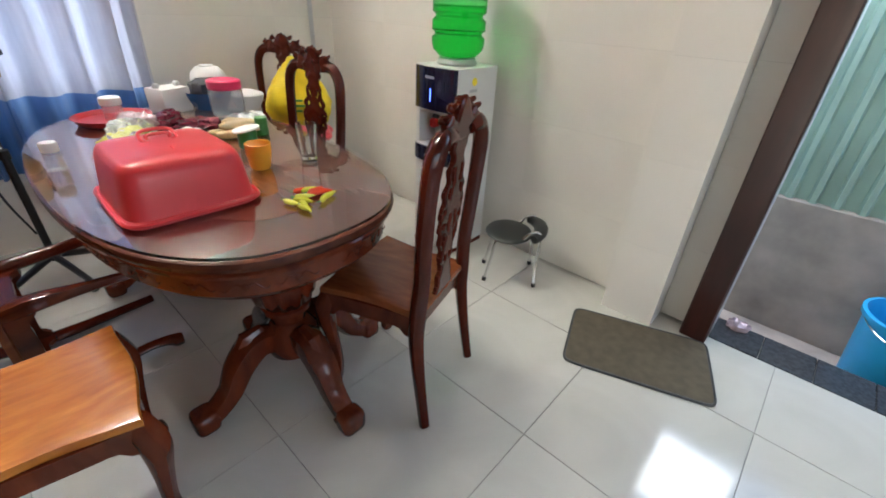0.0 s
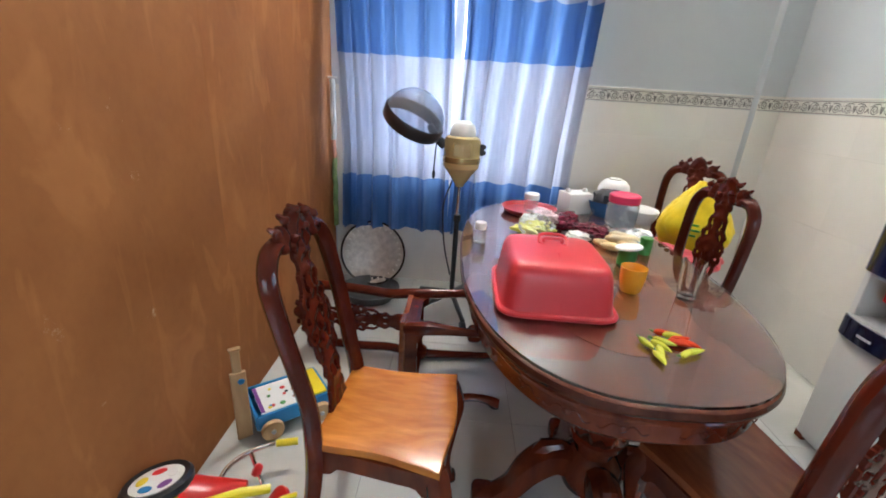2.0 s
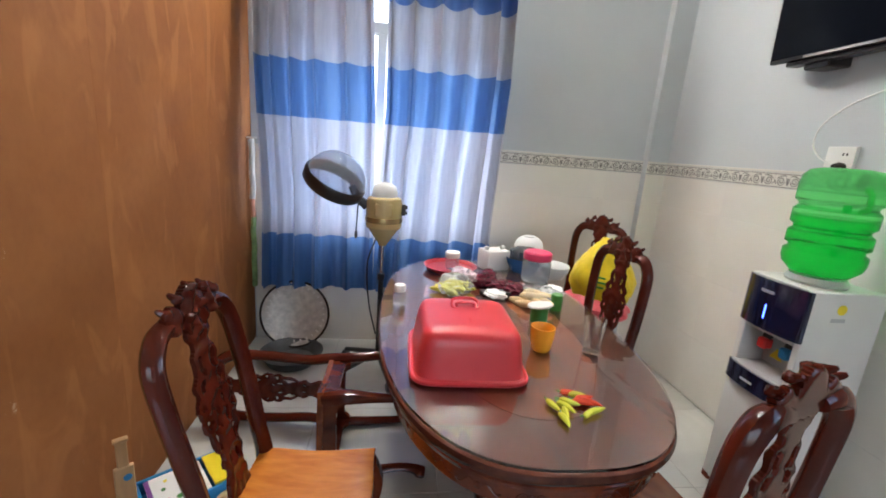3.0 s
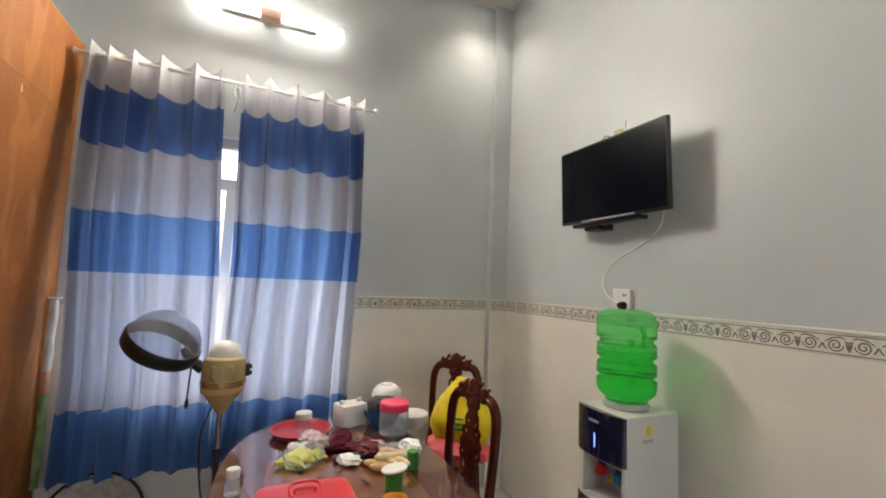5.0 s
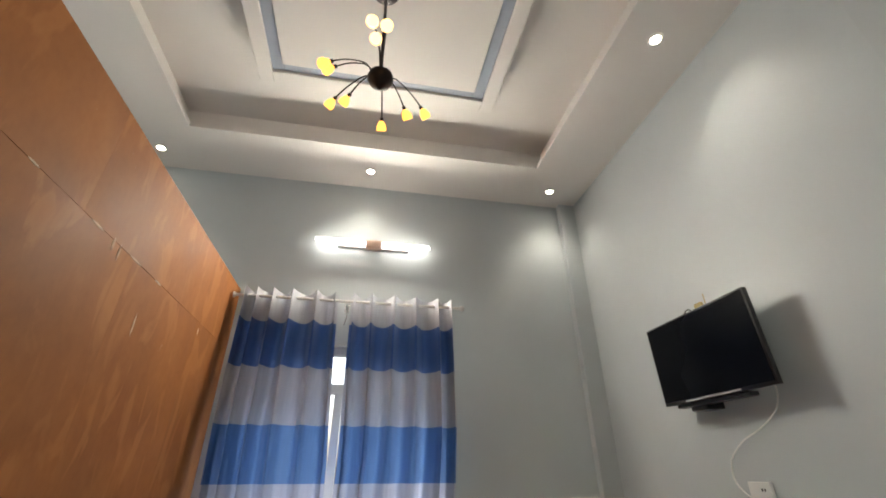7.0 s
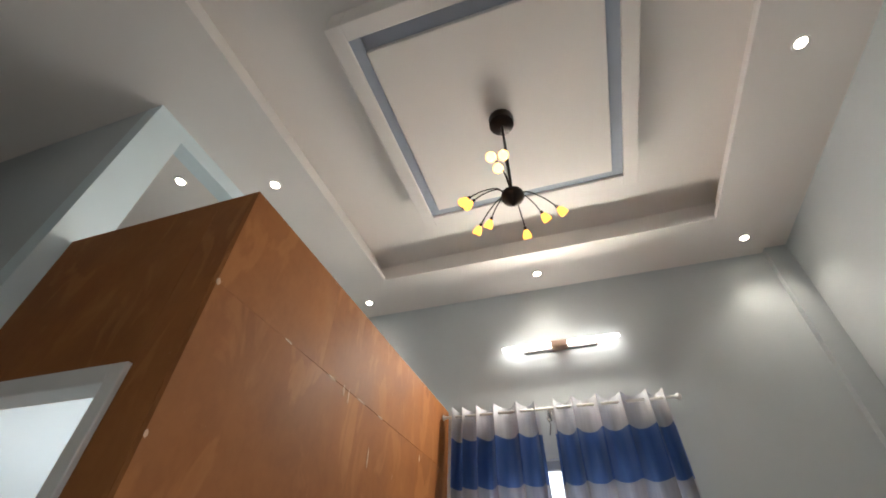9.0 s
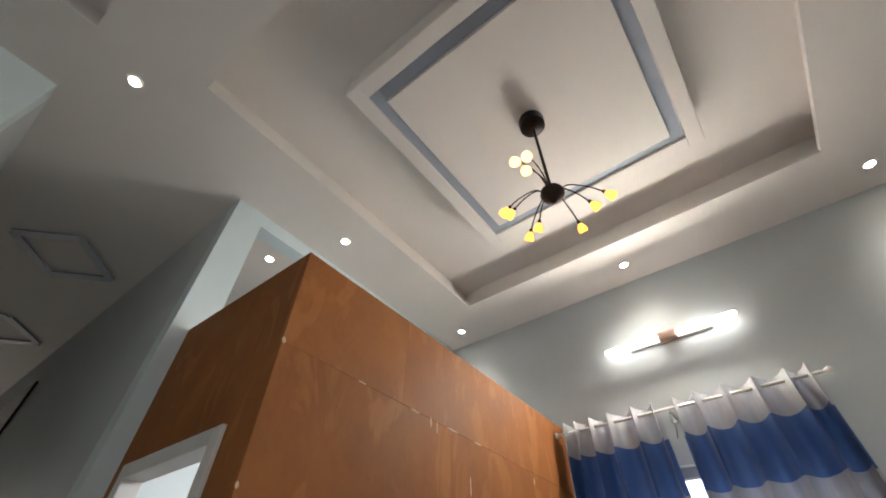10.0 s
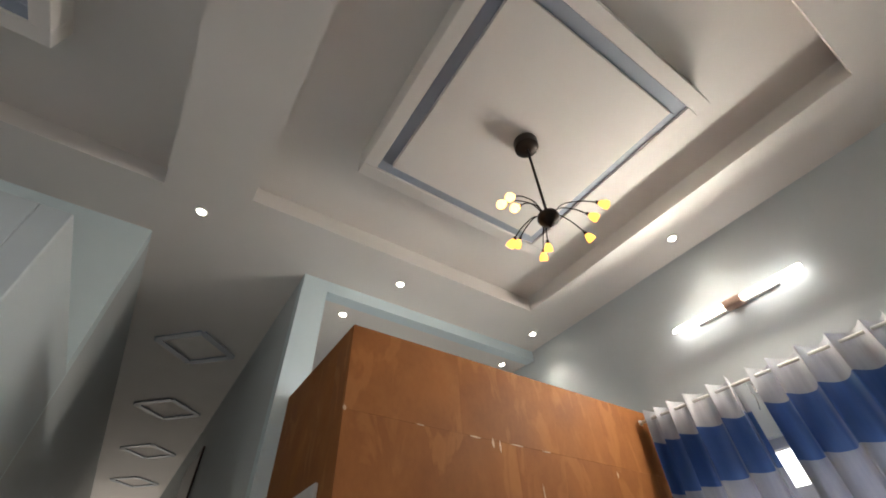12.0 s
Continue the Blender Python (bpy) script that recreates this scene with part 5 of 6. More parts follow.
random.seed(7)
for i, (dx, dy, ang, mt) in enumerate(((-0.045, 0.015, 80, "chilired"), (0.0, 0.03, 70, "chilired"), (-0.02, 0.045, 100, "chilired"), (-0.035, 0.035, 75, "chiliyellow"), (0.015, -0.055, 20, "chiliyellow"), (0.05, -0.035, -10, "chiliyellow"),
                                      (0.02, -0.02, 35, "chiliyellow"), (0.0, -0.005, 60, "chiliyellow"), (0.045, 0.03, 120, "chiliyellow"), (0.035, 0.055, 110, "chiliyellow"), (0.0, 0.055, 65, "chilired"), (0.075, -0.045, 5, "chiliyellow"))):
    t = thing("chilli", "small fresh %s chilli lying on the table glass" % ("red" if mt == "chilired" else "yellow-green"), "chilli", pose(-1.075 + dx * 1.05, 0.568 + dy * 1.05, TT + 0.0092, 0, 0, ang) @ Matrix.Diagonal((0.95, 0.95, 0.95, 1)), group="chillies")
    bm = bmesh.new()
    bend = random.uniform(-0.012, 0.012)
    tube(bm, [(q * 0.062 - 0.03, bend * (q - 0.5) ** 2 * 3, 0, r) for q, r in zip(np.linspace(0, 1, 9), (0.004, 0.0085, 0.0095, 0.009, 0.0085, 0.0075, 0.006, 0.004, 0.001))], 8)
    part("pod", bm, M[mt], t)
    bm = bmesh.new()
    tube(bm, [(-0.030, 0, 0, 0.003), (-0.043, 0.002, 0.002, 0.0018)], 6)
    part("stalk", bm, M["tin"], t)

pill = thing("pill_bottle", "small clear bottle with a white cap", "bottle", pose(-1.80, 0.098, TT))
bm = bmesh.new()
lathe(bm, [(0, 0), (0.026, 0), (0.027, 0.006), (0.027, 0.052), (0.022, 0.060), (0.019, 0.064)], 22)
part("bottle", bm, M["film"], pill).visible_shadow = False
bm = bmesh.new()
lathe(bm, [(0.0, 0.060), (0.024, 0.060), (0.025, 0.085), (0.022, 0.090), (0, 0.091)], 22)
part("cap", bm, M["white"], pill)

tray = lathe_thing("red_tray", "round red plastic tray", "tray", [(0, 0), (0.12, 0.0), (0.135, 0.008), (0.148, 0.030), (0.152, 0.030), (0.140, 0.004), (0.0, -0.001)][:5] + [(0.143, 0.026), (0.130, 0.012), (0, 0.006)], "trayred", -2.36, 0.39, TT + 0.001, 40)
jar2 = thing("small_jar", "small clear jar with a white lid on a red tray", "jar", pose(-2.37, 0.40, TT + 0.008))
bm = bmesh.new()
lathe(bm, [(0, 0), (0.036, 0), (0.038, 0.01), (0.038, 0.06), (0.034, 0.066)], 24)
part("jar", bm, M["film"], jar2).visible_shadow = False
bm = bmesh.new()
lathe(bm, [(0, 0.066), (0.042, 0.066), (0.042, 0.094), (0.038, 0.098), (0, 0.098)], 24)
part("lid", bm, M["white"], jar2)

jar = thing("plastic_jar", "large clear plastic jar with a pink screw lid", "jar", pose(-2.23, 0.845, TT))
bm = bmesh.new()
lathe(bm, [(0, 0), (0.068, 0), (0.076, 0.010), (0.078, 0.10), (0.074, 0.118), (0.066, 0.124), (0.063, 0.12), (0.072, 0.1), (0.072, 0.012), (0, 0.008)], 32)
part("jar", bm, M["film"], jar).visible_shadow = False
bm = bmesh.new()
lathe(bm, [(0, 0.122), (0.075, 0.122), (0.077, 0.128), (0.077, 0.158), (0.070, 0.164), (0, 0.162)], 32)
part("lid", bm, M["lidpink"], jar, "ribbed pink lid")

lathe_thing("blue_basin", "dark blue enamel basin", "basin", [(0, 0), (0.07, 0), (0.10, 0.05), (0.112, 0.085), (0.118, 0.088), (0.106, 0.084), (0.094, 0.05), (0.066, 0.008), (0, 0.006)], "bluebowl", -2.41, 0.83, TT, 32)
bm = bmesh.new()
blob(bm, pose(0, 0, 0) @ Matrix.Diagonal((0.085, 0.085, 0.06, 1)), 20, 12, 0.45, 3.0, 2.2)
solid("plastic_bag", bm, M["greybag"], "crumpled dark grey plastic bag in the basin", "plastic bag", m=pose(-2.41, 0.83, TT + 0.090))
lathe_thing("white_bowl", "white bowl turned upside down on the basin", "bowl", [(0.085, 0), (0.088, 0.002), (0.080, 0.035), (0.055, 0.060), (0.036, 0.064), (0.036, 0.07), (0, 0.066)], "white", -2.50, 0.88, TT + 0.125, 28)
kettle = thing("paper_box", "white carton with two cups", "carton", pose(-2.44, 0.655, TT, 0, 0, 20))
bm = bmesh.new()
box(bm, -0.06, 0.06, -0.075, 0.075, 0.0, 0.115, 0.006, seg=2)
part("box", bm, M["white"], kettle)
bm = bmesh.new()
lathe(bm, [(0.014, 0.115), (0.016, 0.125), (0.012, 0.135), (0, 0.135)], 12, pose(0, -0.055, 0))
part("lid_knob", bm, M["white"], kettle)
bm = bmesh.new()
lathe(bm, [(0.014, 0.115), (0.016, 0.125), (0.012, 0.135), (0, 0.135)], 12, pose(0, 0.055, 0))
part("lid_knob", bm, M["white"], kettle)
lathe_thing("cream_bowl", "cream bowl with a lid", "bowl", [(0, 0), (0.05, 0), (0.075, 0.04), (0.082, 0.07), (0.076, 0.078), (0.03, 0.092), (0, 0.094)], "rodwhite", -2.30, 1.0 - 0.02, TT, 28)


def crumple(name, label, category, x, y, sx, sy, sz, material, seed, lift=0.0, rot=0):
    bm = bmesh.new()
    r = bmesh.ops.create_icosphere(bm, subdivisions=4, radius=1)
    for v in r["verts"]:
        k = 1 + 0.42 * noise.noise(v.co * 2.1 + Vector((seed, 0, 0))) + 0.20 * abs(noise.noise(v.co * 6 + Vector((0, seed, 0))))
        v.co = Vector((v.co.x * sx * k, v.co.y * sy * k, max(0.0, (v.co.z * k * 0.6 + 0.55)) * sz))
    return solid(name, bm, M[material], label, category, m=pose(x, y, TT + lift, 0, 0, rot), smooth=True)


crumple("snack_packet", "maroon foil snack packets in a heap", "snack packet", -2.12, 0.50, 0.055, 0.085, 0.05, "wrap", 1.0, rot=20)
crumple("snack_packet", "maroon foil snack packet lying flat", "snack packet", -2.07, 0.62, 0.05, 0.075, 0.035, "wrap", 5.0, rot=-10)
crumple("snack_packet", "silver and pink sweet wrapper bag", "snack packet", -2.16, 0.42, 0.06, 0.05, 0.06, "wrapsilver", 2.0, rot=40)
crumple("snack_packet", "silver and pink sweet wrapper, crumpled", "snack packet", -2.05, 0.69, 0.045, 0.05, 0.03, "wrapsilver", 7.0)
crumple("sugar_bag", "clear plastic bag of white rice paper", "plastic bag", -1.95, 0.84, 0.06, 0.05, 0.05, "white", 9.0)
crumple("clear_bag", "crumpled clear plastic bag over the bananas", "plastic bag", -1.97, 0.36, 0.085, 0.075, 0.075, "film", 4.0).visible_shadow = False
crumple("clear_bag", "crumpled clear plastic bag round the bread sticks", "plastic bag", -1.86, 0.75, 0.08, 0.085, 0.07, "film", 8.0).visible_shadow = False
crumple("snack_packet", "small white and red sweet wrapper", "snack packet", -2.10, 0.35, 0.045, 0.04, 0.04, "white", 3.3, rot=15)
crumple("snack_packet", "dark red sweet packet on the heap", "snack packet", -2.17, 0.56, 0.05, 0.045, 0.055, "wrap", 6.1, rot=70)
crumple("snack_packet", "white and silver sweet wrapper on the heap", "snack packet", -2.09, 0.44, 0.05, 0.045, 0.07, "wrapsilver", 11.0, rot=35)
crumple("snack_packet", "pale printed sweet packet beside the bread", "snack packet", -1.93, 0.55, 0.04, 0.05, 0.03, "white", 12.5, rot=-30)
crumple("snack_packet", "maroon foil packet beside the bread", "snack packet", -1.99, 0.66, 0.045, 0.05, 0.045, "wrap", 14.0, rot=25)
bm = bmesh.new()
box(bm, -0.11, 0.11, -0.025, 0.025, 0, 0.018, 0.006, seg=2)
solid("remote_control", bm, M["black"], "black television remote control on the table", "remote control", m=pose(-1.98, 0.60, TT, 0, 0, 95))
for k, (dx, dy, a) in enumerate(((0, 0, 60), (0.035, 0.02, 75), (-0.03, 0.04, 100), (0.02, 0.06, 40), (0.0, 0.03, 20), (0.01, 0.045, 85), (-0.02, 0.07, 55))):
    bm = bmesh.new()
    tube(bm, [(q * 0.14 - 0.07, 0.02 * (q - 0.5) ** 2, 0, r) for q, r in zip(np.linspace(0, 1, 8), (0.008, 0.015, 0.017, 0.017, 0.016, 0.016, 0.013, 0.006))], 10)
    solid("bread_stick", bm, M["bread"], "golden bread stick in a clear bag", "bread", "bread sticks", m=pose(-1.84 + dx, 0.665 + dy, TT + 0.017 + 0.016 * (k > 2) + 0.014 * (k > 4), 0, 0, a))
for k in range(4):
    bm = bmesh.new()
    tube(bm, [(q * 0.15 - 0.075, 0.035 * math.cos((q - 0.5) * 2.6), 0, r) for q, r in zip(np.linspace(0, 1, 9), (0.005, 0.012, 0.016, 0.017, 0.017, 0.017, 0.015, 0.010, 0.004))], 8)
    solid("banana", bm, M["banana"], "small yellow-green banana in a clear bag", "banana", "bananas", m=pose(-1.93 - 0.02 * k, 0.300 + 0.030 * k, TT + 0.018 + (0.008 if k in (1, 2) else 0), 0, 0, 55 + 7 * k))
tin = thing("milk_tin", "green and white tin with an opened lid", "tin", pose(-1.66, 0.672, TT))
bm = bmesh.new()
lathe(bm, [(0, 0), (0.036, 0), (0.036, 0.062), (0.034, 0.064), (0.032, 0.060), (0.032, 0.02), (0, 0.018)], 28)
part("can", bm, M["tin"], tin)
bm = bmesh.new()
lathe(bm, [(0, 0), (0.050, 0), (0.052, 0.004), (0.050, 0.008), (0, 0.008)], 28, pose(0.0, 0.0, 0.067, 8, -6, 0))
part("lid", bm, M["white"], tin)
lathe_thing("small_tin", "small green tin standing on the table", "tin", [(0, 0), (0.026, 0), (0.026, 0.07), (0.024, 0.072), (0, 0.071)], "tin", -1.80, 0.80)

# ---- bags on the corner chair ----
bm = bmesh.new()
r = bmesh.ops.create_icosphere(bm, subdivisions=5, radius=1)
for v in r["verts"]:
    k = 1 + 0.10 * noise.noise(v.co * 1.7) + 0.07 * abs(noise.noise(v.co * 5))
    top = max(0, v.co.z)
    v.co = Vector((math.copysign(abs(v.co.x) ** 0.7, v.co.x) * 0.195 * k * (1 - 0.55 * top), math.copysign(abs(v.co.y) ** 0.8, v.co.y) * 0.12 * k * (1 - 0.55 * top), v.co.z * (0.25 if v.co.z > 0 else 0.175) * k))
yb = thing("shopping_bag", "bulging yellow plastic shopping bag on a dining chair", "shopping bag", pose(-2.455, 1.365, 0.735, 0, 0, 52))
part("bag", bm, M["bagyellow"], yb)
bm = bmesh.new()
for k, (z, w) in enumerate(((0.03, 0.07), (0.0, 0.09), (-0.03, 0.06))):
    box(bm, -w / 2, w / 2, -0.128, -0.122, z - 0.006, z + 0.006, 0.001)
part("print_bar", bm, M["tin"], yb)
bm = bmesh.new()
r = bmesh.ops.create_icosphere(bm, subdivisions=4, radius=1)
for v in r["verts"]:
    k = 1 + 0.15 * noise.noise(v.co * 2.7) + 0.10 * abs(noise.noise(v.co * 6))
    v.co = Vector((v.co.x * 0.20 * k, v.co.y * 0.16 * k, v.co.z * 0.085 * k))
solid("plastic_bag", bm, M["bagpink"], "coral red plastic bag under the yellow bag", "plastic bag", m=pose(-2.475, 1.345, 0.548, 0, 0, 45))

# ---- stool, doormat, round tray ----
def low_stool():
    t = thing("low_stool", "low black vinyl stool with chrome legs", "stool", pose(-1.05, 1.70, 0, 0, 0, -52))
    bm = bmesh.new()
    blob(bm, pose(0, 0, 0.262) @ Matrix.Diagonal((0.135, 0.125, 0.026, 1)), 24, 10)
    part("seat", bm, M["vinyl"], t)
    bm = bmesh.new()
    rings = []
    for a in np.linspace(-0.95, 0.95, 15):
        rings.append((0.145 * math.sin(a), 0.05 + 0.115 * math.cos(a), 0.285 + 0.012 * math.cos(a * 1.6), 0.022 + 0.014 * math.cos(a * 1.5)))
    tube(bm, rings, 12, flat=0.9)
    part("backrest", bm, M["vinyl"], t)
    for s in (-1, 1):
        bm = bmesh.new()
        tube(bm, spline([(s * 0.09, -0.11, 0.006, 0.008), (s * 0.075, -0.085, 0.13, 0.008), (s * 0.07, -0.06, 0.24, 0.008), (s * 0.09, 0.04, 0.245, 0.008), (s * 0.10, 0.10, 0.31, 0.008), (s * 0.10, 0.15, 0.30, 0.008),
                         (s * 0.10, 0.150, 0.15, 0.008), (s * 0.115, 0.155, 0.006, 0.008)], 6), 10)
        part("leg_frame", bm, M["chrome"], t)
        for y in (-0.11, 0.155):
            bm = bmesh.new()
            lathe(bm, [(0, 0), (0.012, 0), (0.012, 0.02), (0, 0.02)], 10, pose(s * (0.09 if y < 0 else 0.115), y, 0))
            part("rubber_foot", bm, M["black"], t)
    return t


low_stool()

bm = bmesh.new()
prism(bm, oval(0, 0, 0.295, 0.20, 14, 60), 0.0, 0.009)
bmesh.ops.triangulate(bm, faces=[f for f in bm.faces if len(f.verts) > 8])
dm = thing("doormat", "flat olive-brown doormat at the back door", "doormat", pose(-0.258, 1.608, 0.0005, 0, 0, 19.5))
part("rug", bm, M["mat"], dm)
bm = bmesh.new()
tube(bm, [(x, y, 0.006, 0.006) for x, y in oval(0, 0, 0.293, 0.198, 14, 60)], 6, closed=True)
part("edge_binding", bm, M["greybag"], dm)


def round_tray(name, label, x, y, z, radius, tilt, material):
    t = thing(name, label, "tray", pose(x, y, z) @ pose(0, 0, 0, 0, 90 - tilt, 0))
    bm = bmesh.new()
    lathe(bm, [(0, 0.0), (radius * 0.70, 0.0), (radius * 0.74, 0.004), (radius * 0.80, 0.004), (radius * 0.95, 0.028), (radius, 0.030), (radius, 0.026), (radius * 0.95, 0.022), (radius * 0.8, -0.003), (0, -0.004)], 56)
    part("dish", bm, M[material], t)
    bm = bmesh.new()
    tube(bm, [(radius * math.cos(a), radius * math.sin(a), 0.028, 0.008) for a in np.linspace(0, 2 * math.pi, 57)[:-1]], 8, closed=True)
    part("rim", bm, M["bronze"], t, "dark rim")
    for k in range(28):
        a = 2 * math.pi * k / 28
        bm = bmesh.new()
        blob(bm, Matrix.Translation((radius * 0.855 * math.cos(a), radius * 0.855 * math.sin(a), 0.013)) @ pose(0, 0, 0, 0, 0, math.degrees(a)) @ Matrix.Diagonal((radius * 0.07, radius * 0.035, 0.006, 1)), 8, 5)
        part("petal", bm, M["alubright"], t)
    return t


round_tray("round_tray", "stamped aluminium round tray leaning on the wall", -2.93, -0.585, 0.240, 0.228, 12, "alu")
bm = bmesh.new()
lathe(bm, [(0, 0), (0.15, 0), (0.19, 0.06), (0.20, 0.075), (0.19, 0.07), (0.145, 0.008), (0, 0.006)], 36)
solid("metal_basin", bm, M["greybag"], "dark grey basin on the floor below the curtain", "basin", m=pose(-2.70, -0.56, 0.001))


# ---- toys by the partition ----
def push_cart():
    t = thing("toy_push_cart", "wooden toy push cart with blue sides and a tall handle", "toy", pose(-1.555, -0.683, 0, 0, 0, 128))
    bm = bmesh.new()
    box(bm, -0.15, 0.15, -0.10, 0.10, 0.045, 0.055, 0.002)
    for s in (-1, 1):
        box(bm, -0.15, 0.15, s * 0.10 - 0.006, s * 0.10 + 0.006, 0.045, 0.115, 0.003)
        box(bm, s * 0.15 - 0.006, s * 0.15 + 0.006, -0.10, 0.10, 0.045, 0.105, 0.003)
    part("box", bm, M["toyblue"], t, "blue painted box")
    bm = bmesh.new()
    box(bm, -0.13, 0.06, -0.09, 0.09, 0.105, 0.112, 0.002)
    part("activity_board", bm, M["white"], t)
    rnd = random.Random(4)
    for k in range(16):
        bm = bmesh.new()
        x, y = rnd.uniform(-0.115, 0.045), rnd.uniform(-0.075, 0.075)
        lathe(bm, [(0, 0.112), (rnd.uniform(0.006, 0.013), 0.112), (0.007, 0.1145), (0, 0.115)], 10, pose(x, y, 0))
        part("printed_spot", bm, M[("redflat", "yellow", "black", "tin", "toyblue", "purple", "orange")[k % 7]], t)
    bm = bmesh.new()
    box(bm, -0.13, -0.115, -0.085, 0.085, 0.1125, 0.1145)
    part("printed_stripe", bm, M["purple"], t)
    bm = bmesh.new()
    box(bm, 0.07, 0.14, -0.09, 0.09, 0.112, 0.122, 0.002)
    part("lid_slat", bm, M["yellow"], t)
    for x in (-0.10, 0.10):
        for s in (-1, 1):
            bm = bmesh.new()
            lathe(bm, [(0, -0.012), (0.042, -0.012), (0.045, -0.006), (0.045, 0.006), (0.042, 0.012), (0, 0.012)], 24, pose(x, s * 0.122, 0.045, 90, 0, 0))
            w = part("wheel", bm, M["toywood"], t)
            bm = bmesh.new()
            lathe(bm, [(0, 0), (0.010, 0), (0.008, 0.008), (0, 0.009)], 12, pose(x, s * 0.134, 0.045, -90 * s, 0, 0))
            part("axle_cap", bm, M["silver"], w)
    bm = bmesh.new()
    box(bm, -0.222, -0.166, -0.075, -0.057, 0.012, 0.325, 0.003)
    part("handle_post", bm, M["toywood"], t)
    bm = bmesh.new()
    box(bm, -0.211, -0.179, -0.073, -0.059, 0.325, 0.42, 0.003)
    box(bm, -0.216, -0.174, -0.077, -0.055, 0.42, 0.432, 0.003)
    part("handle_post", bm, M["toywood"], t)
    bm = bmesh.new()
    lathe(bm, [(0, 0), (0.013, 0), (0.012, 0.003), (0, 0.004)], 14, pose(-0.186, -0.075, 0.285, 90, 0, 0))
    part("sticker", bm, M["toyblue"], t)
    return t


push_cart()


def toy_trike():
    t = thing("toy_tricycle", "red and yellow toy tricycle lying over, with a printed wheel", "toy", pose(-1.0, -0.70, 0))
    m = Matrix.Translation((0.07, -0.094, 0.29)) @ pose(0, 0, 0, 10, -12, 0)
    bm = bmesh.new()
    lathe(bm, [(0.068, -0.016), (0.082, -0.020), (0.090, -0.010), (0.090, 0.006), (0.082, 0.015), (0.068, 0.011), (0.068, -0.016)], 40, m)
    wheel = part("wheel", bm, M["black"], t, "black tyre")
    bm = bmesh.new()
    lathe(bm, [(0, 0.010), (0.069, 0.010), (0.069, -0.012), (0, -0.012)], 36, m)
    part("disc", bm, M["white"], wheel, "white printed disc")
    for k, mt in enumerate(("redflat", "yellow", "toyblue", "purple", "white")):
        a = 2 * math.pi * k / 5 + 3.6
        bm = bmesh.new()
        lathe(bm, [(0, 0.0102), (0.014, 0.0102), (0.013, 0.0115), (0, 0.0116)], 14, m @ pose(0.040 * math.cos(a), 0.040 * math.sin(a), 0, 0, 0, math.degrees(a)) @ Matrix.Diagonal((1, 1.4, 1, 1)))
        part("petal_print", bm, M[mt], wheel)
    for dx in (-0.022, 0.030):
        bm = bmesh.new()
        tube(bm, [(0.09, -0.07 + dx, 0.272, 0.010), (0.115, -0.055 + dx, 0.16, 0.011), (0.125, -0.045 + dx, 0.012, 0.012)], 10)
        part("fork", bm, M["yellow"], t)
    bm = bmesh.new()
    tube(bm, [(0.105, -0.09, 0.150, 0.014), (0.040, -0.055, 0.152, 0.015), (-0.030, 0.075, 0.150, 0.015), (-0.070, 0.150, 0.130, 0.014)], 10, square=0.4)
    part("frame_bar", bm, M["yellow"], t)
    bm = bmesh.new()
    rows = spline([(0.03, -0.155, 0.165, 0.030), (-0.005, -0.10, 0.155, 0.062), (-0.030, -0.03, 0.135, 0.058), (-0.050, 0.035, 0.140, 0.036), (-0.065, 0.080, 0.150, 0.012)], 5)
    tube(bm, rows, 16, flat=0.62, up=(0, 0, 1))
    part("saddle", bm, M["redflat"], t, "red plastic saddle")
    bm = bmesh.new()
    lathe(bm, [(0, -0.016), (0.040, -0.016), (0.052, -0.008), (0.054, 0.006), (0.040, 0.018), (0, 0.022)], 28, pose(-0.070, 0.172, 0.062, 40, 38, 0))
    part("small_wheel", bm, M["redflat"], t)
    bm = bmesh.new()
    tube(bm, spline([(-0.035, 0.135, 0.02, 0.008), (-0.020, 0.150, 0.075, 0.008), (-0.045, 0.185, 0.110, 0.008), (-0.085, 0.228, 0.095, 0.008)], 5), 8)
    part("guard_hoop", bm, M["yellow"], t)
    bm = bmesh.new()
    tube(bm, spline([(-0.110, -0.045, 0.090, 0.009), (-0.160, -0.035, 0.105, 0.009), (-0.225, 0.010, 0.110, 0.009), (-0.275, 0.085, 0.105, 0.009)], 5), 10)
    tube(bm, [(-0.222, 0.012, 0.108, 0.008), (-0.185, 0.050, 0.060, 0.008), (-0.150, 0.085, 0.030, 0.008)], 8)
    bar = part("handlebar", bm, M["chrome"], t, "chrome handlebar")
    for a, b in (((-0.112, -0.048, 0.088), (-0.085, -0.070, 0.070)), ((-0.275, 0.083, 0.105), (-0.300, 0.155, 0.100))):
        bm = bmesh.new()
        tube(bm, [(*a, 0.013), (*b, 0.014)], 10)
        part("grip", bm, M["yellow"], bar)
    bm = bmesh.new()
    lathe(bm, [(0, -0.014), (0.018, -0.014), (0.024, 0), (0.018, 0.014), (0, 0.014)], 18, pose(-0.190, 0.046, 0.064, 60, 30, 0))
    part("clamp", bm, M["redflat"], bar)
    return t


toy_trike()

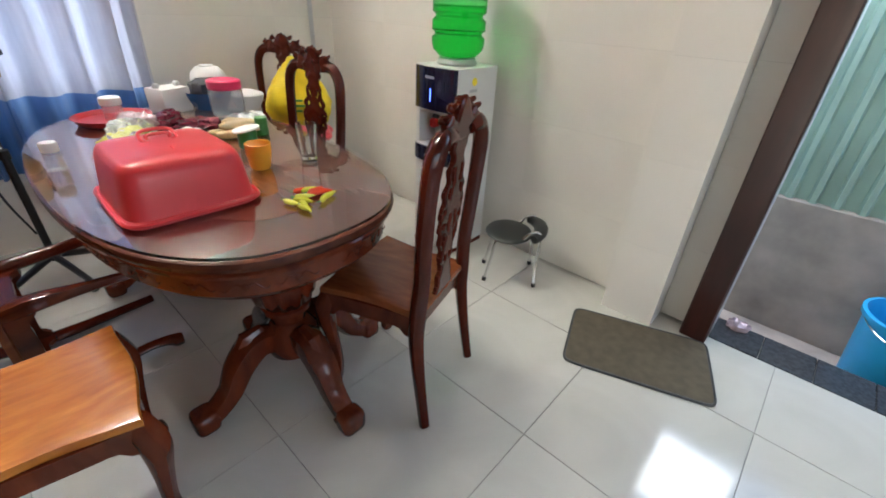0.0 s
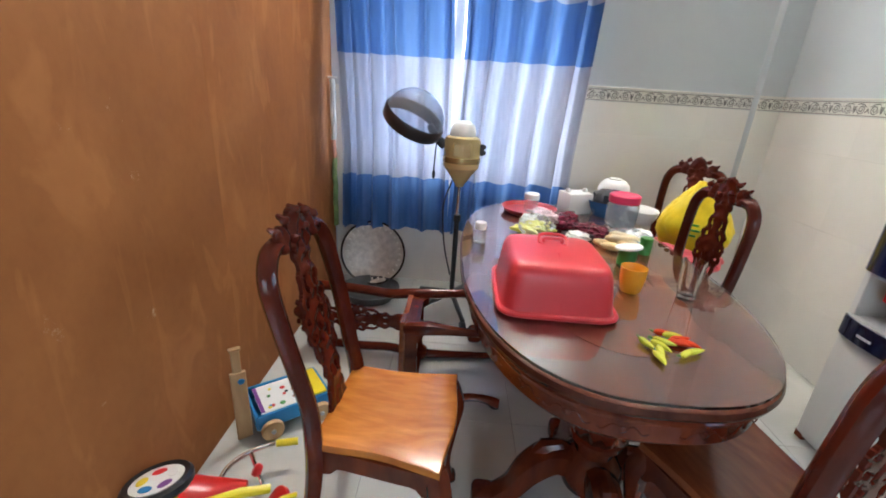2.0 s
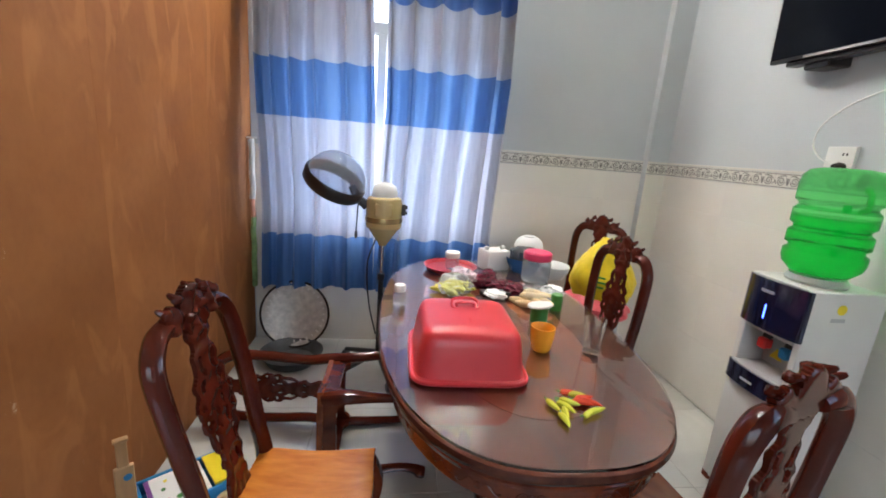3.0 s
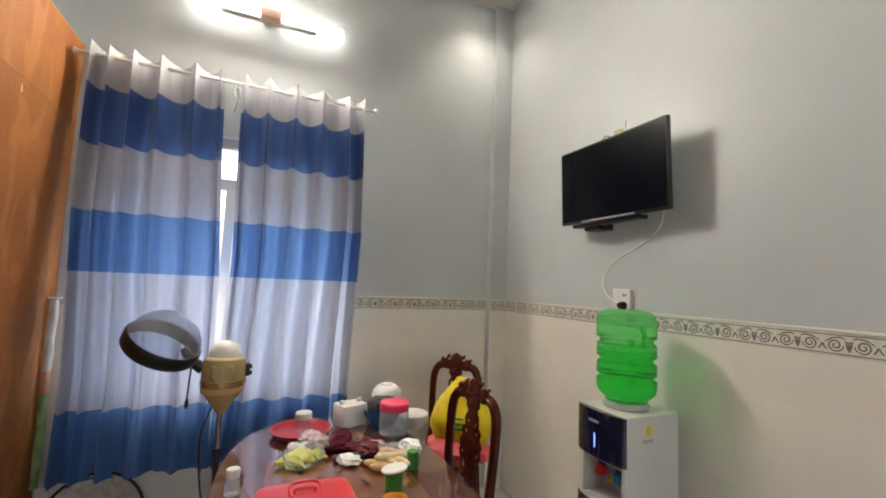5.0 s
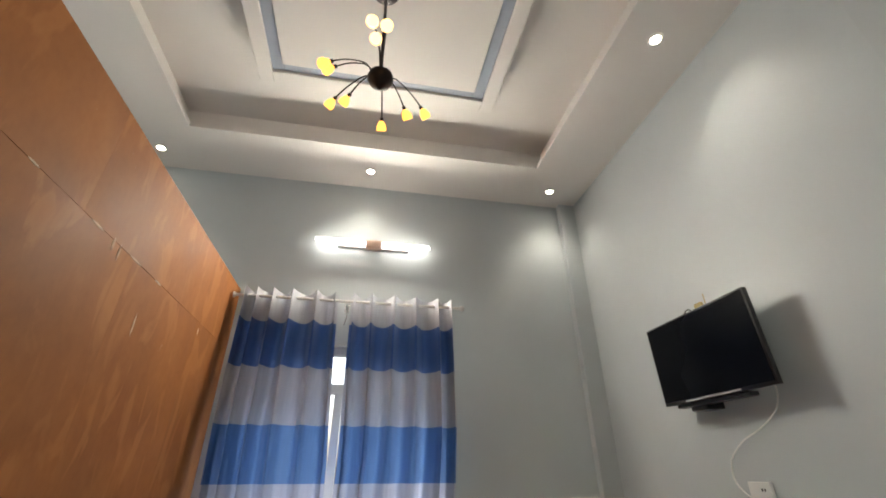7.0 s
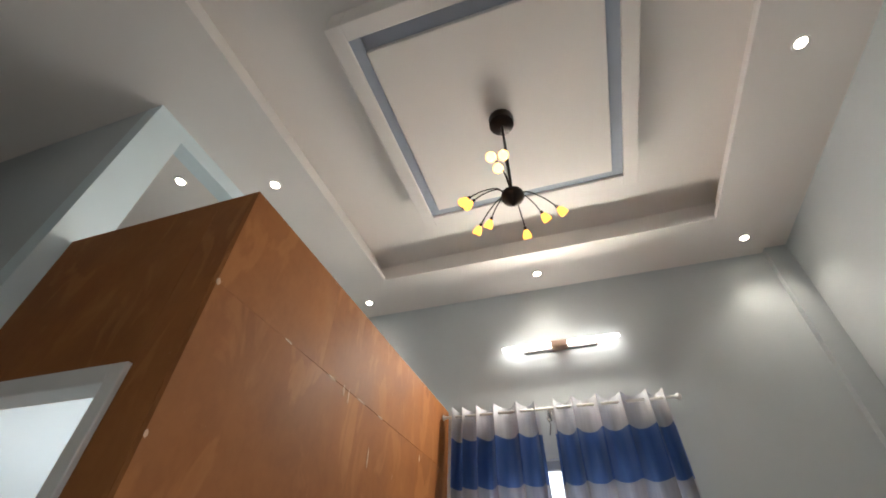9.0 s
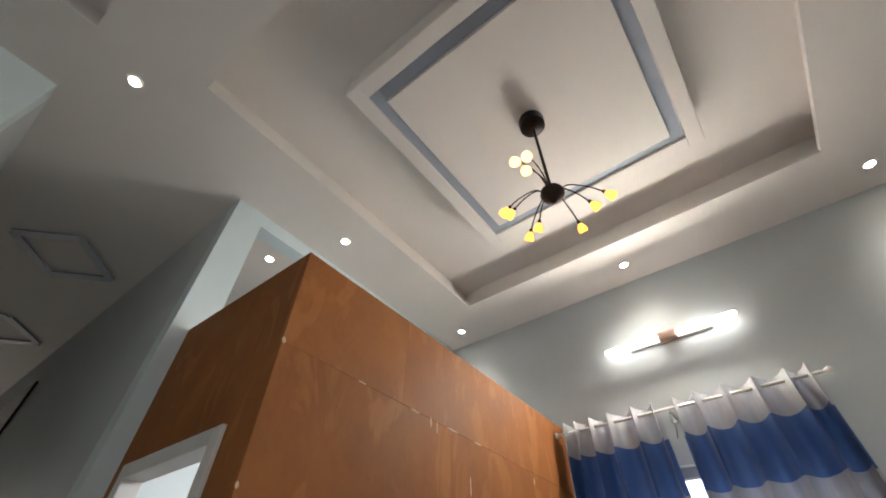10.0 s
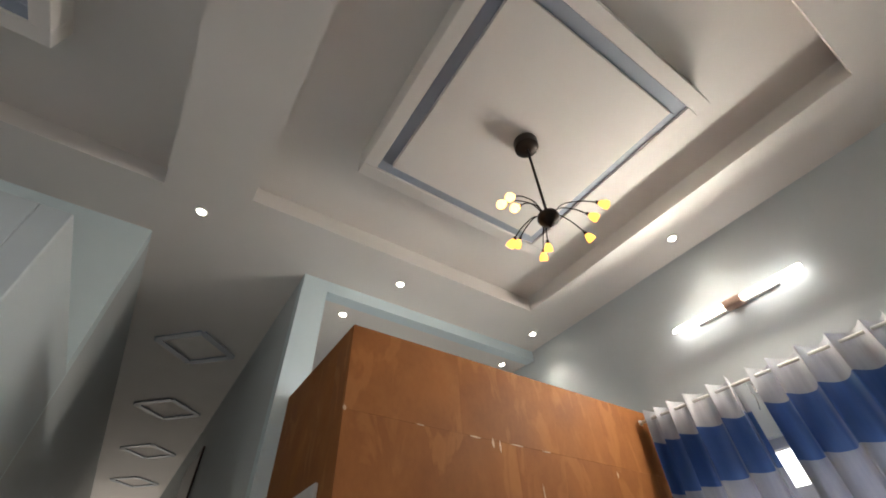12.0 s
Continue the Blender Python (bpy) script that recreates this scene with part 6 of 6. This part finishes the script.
# ---- yard things ----
bk = thing("bucket", "sky-blue plastic bucket in the yard", "bucket", pose(0.60, 2.42, -0.28))
bm = bmesh.new()
lathe(bm, [(0, 0), (0.125, 0), (0.13, 0.01), (0.175, 0.46), (0.190, 0.462), (0.192, 0.485), (0.176, 0.488), (0.170, 0.46), (0.124, 0.015), (0, 0.012)], 40)
part("pail", bm, M["bucket"], bk)
bm = bmesh.new()
tube(bm, spline([(0.19, 0, 0.46, 0.004), (0.12, -0.16, 0.44, 0.004), (0, -0.21, 0.43, 0.004), (-0.12, -0.16, 0.44, 0.004), (-0.19, 0, 0.46, 0.004)], 5), 6)
part("handle", bm, M["chrome"], bk)
for nm, lb, x, y, sx, sz, mt, sd in (("soap_packet", "small white packet on the threshold", 0.03, 2.13, 0.05, 0.025, "wrapsilver", 3.0), ("sponge", "small yellow sponge beside the bucket", 0.36, 2.30, 0.045, 0.05, "bread", 6.0)):
    bm = bmesh.new()
    blob(bm, pose(0, 0, sz * 0.6) @ Matrix.Diagonal((sx, sx * 0.8, sz, 1)), 14, 9, 0.4, sd)
    solid(nm, bm, M[mt], lb, nm.replace("_", " "), m=pose(x, y, 0.004 if nm == "soap_packet" else -0.28))

# ---- pieces of floor and walls ----
lay_floor()
lay_wall(wall_tv, -2.985, -0.515, on_tv(YT), -2.985)
lay_wall(pilaster, -0.523, -0.29, on_tv(1.835), -0.523)
lay_wall(wall_tv, 1.06, XE, on_tv(YT), 1.06)
lay_wall(wall_window, -0.88, -0.822, on_window(XW), -0.88)
lay_wall(wall_window, -0.820, 0.680, on_window(XW), -0.82, 0.828)
lay_wall(wall_window, 0.682, 1.845, on_window(XW), 0.38)
lay_wall(corner_column, 1.845, 1.992, on_window(-2.985), 1.845)
lay_border(wall_tv, -2.977, -0.523, on_tv(YT))
lay_border(pilaster, -0.523, -0.29, on_tv(1.835))
lay_border(wall_window, 0.70, 1.845, on_window(XW))
lay_border(corner_column, 1.845, 1.990, on_window(-2.985))
lay_wall(wall_tv, -0.282, -0.165, on_tv(YT), -0.282)
lay_wall(pilaster, 1.827, 1.99, on_window(-0.29), 1.827)
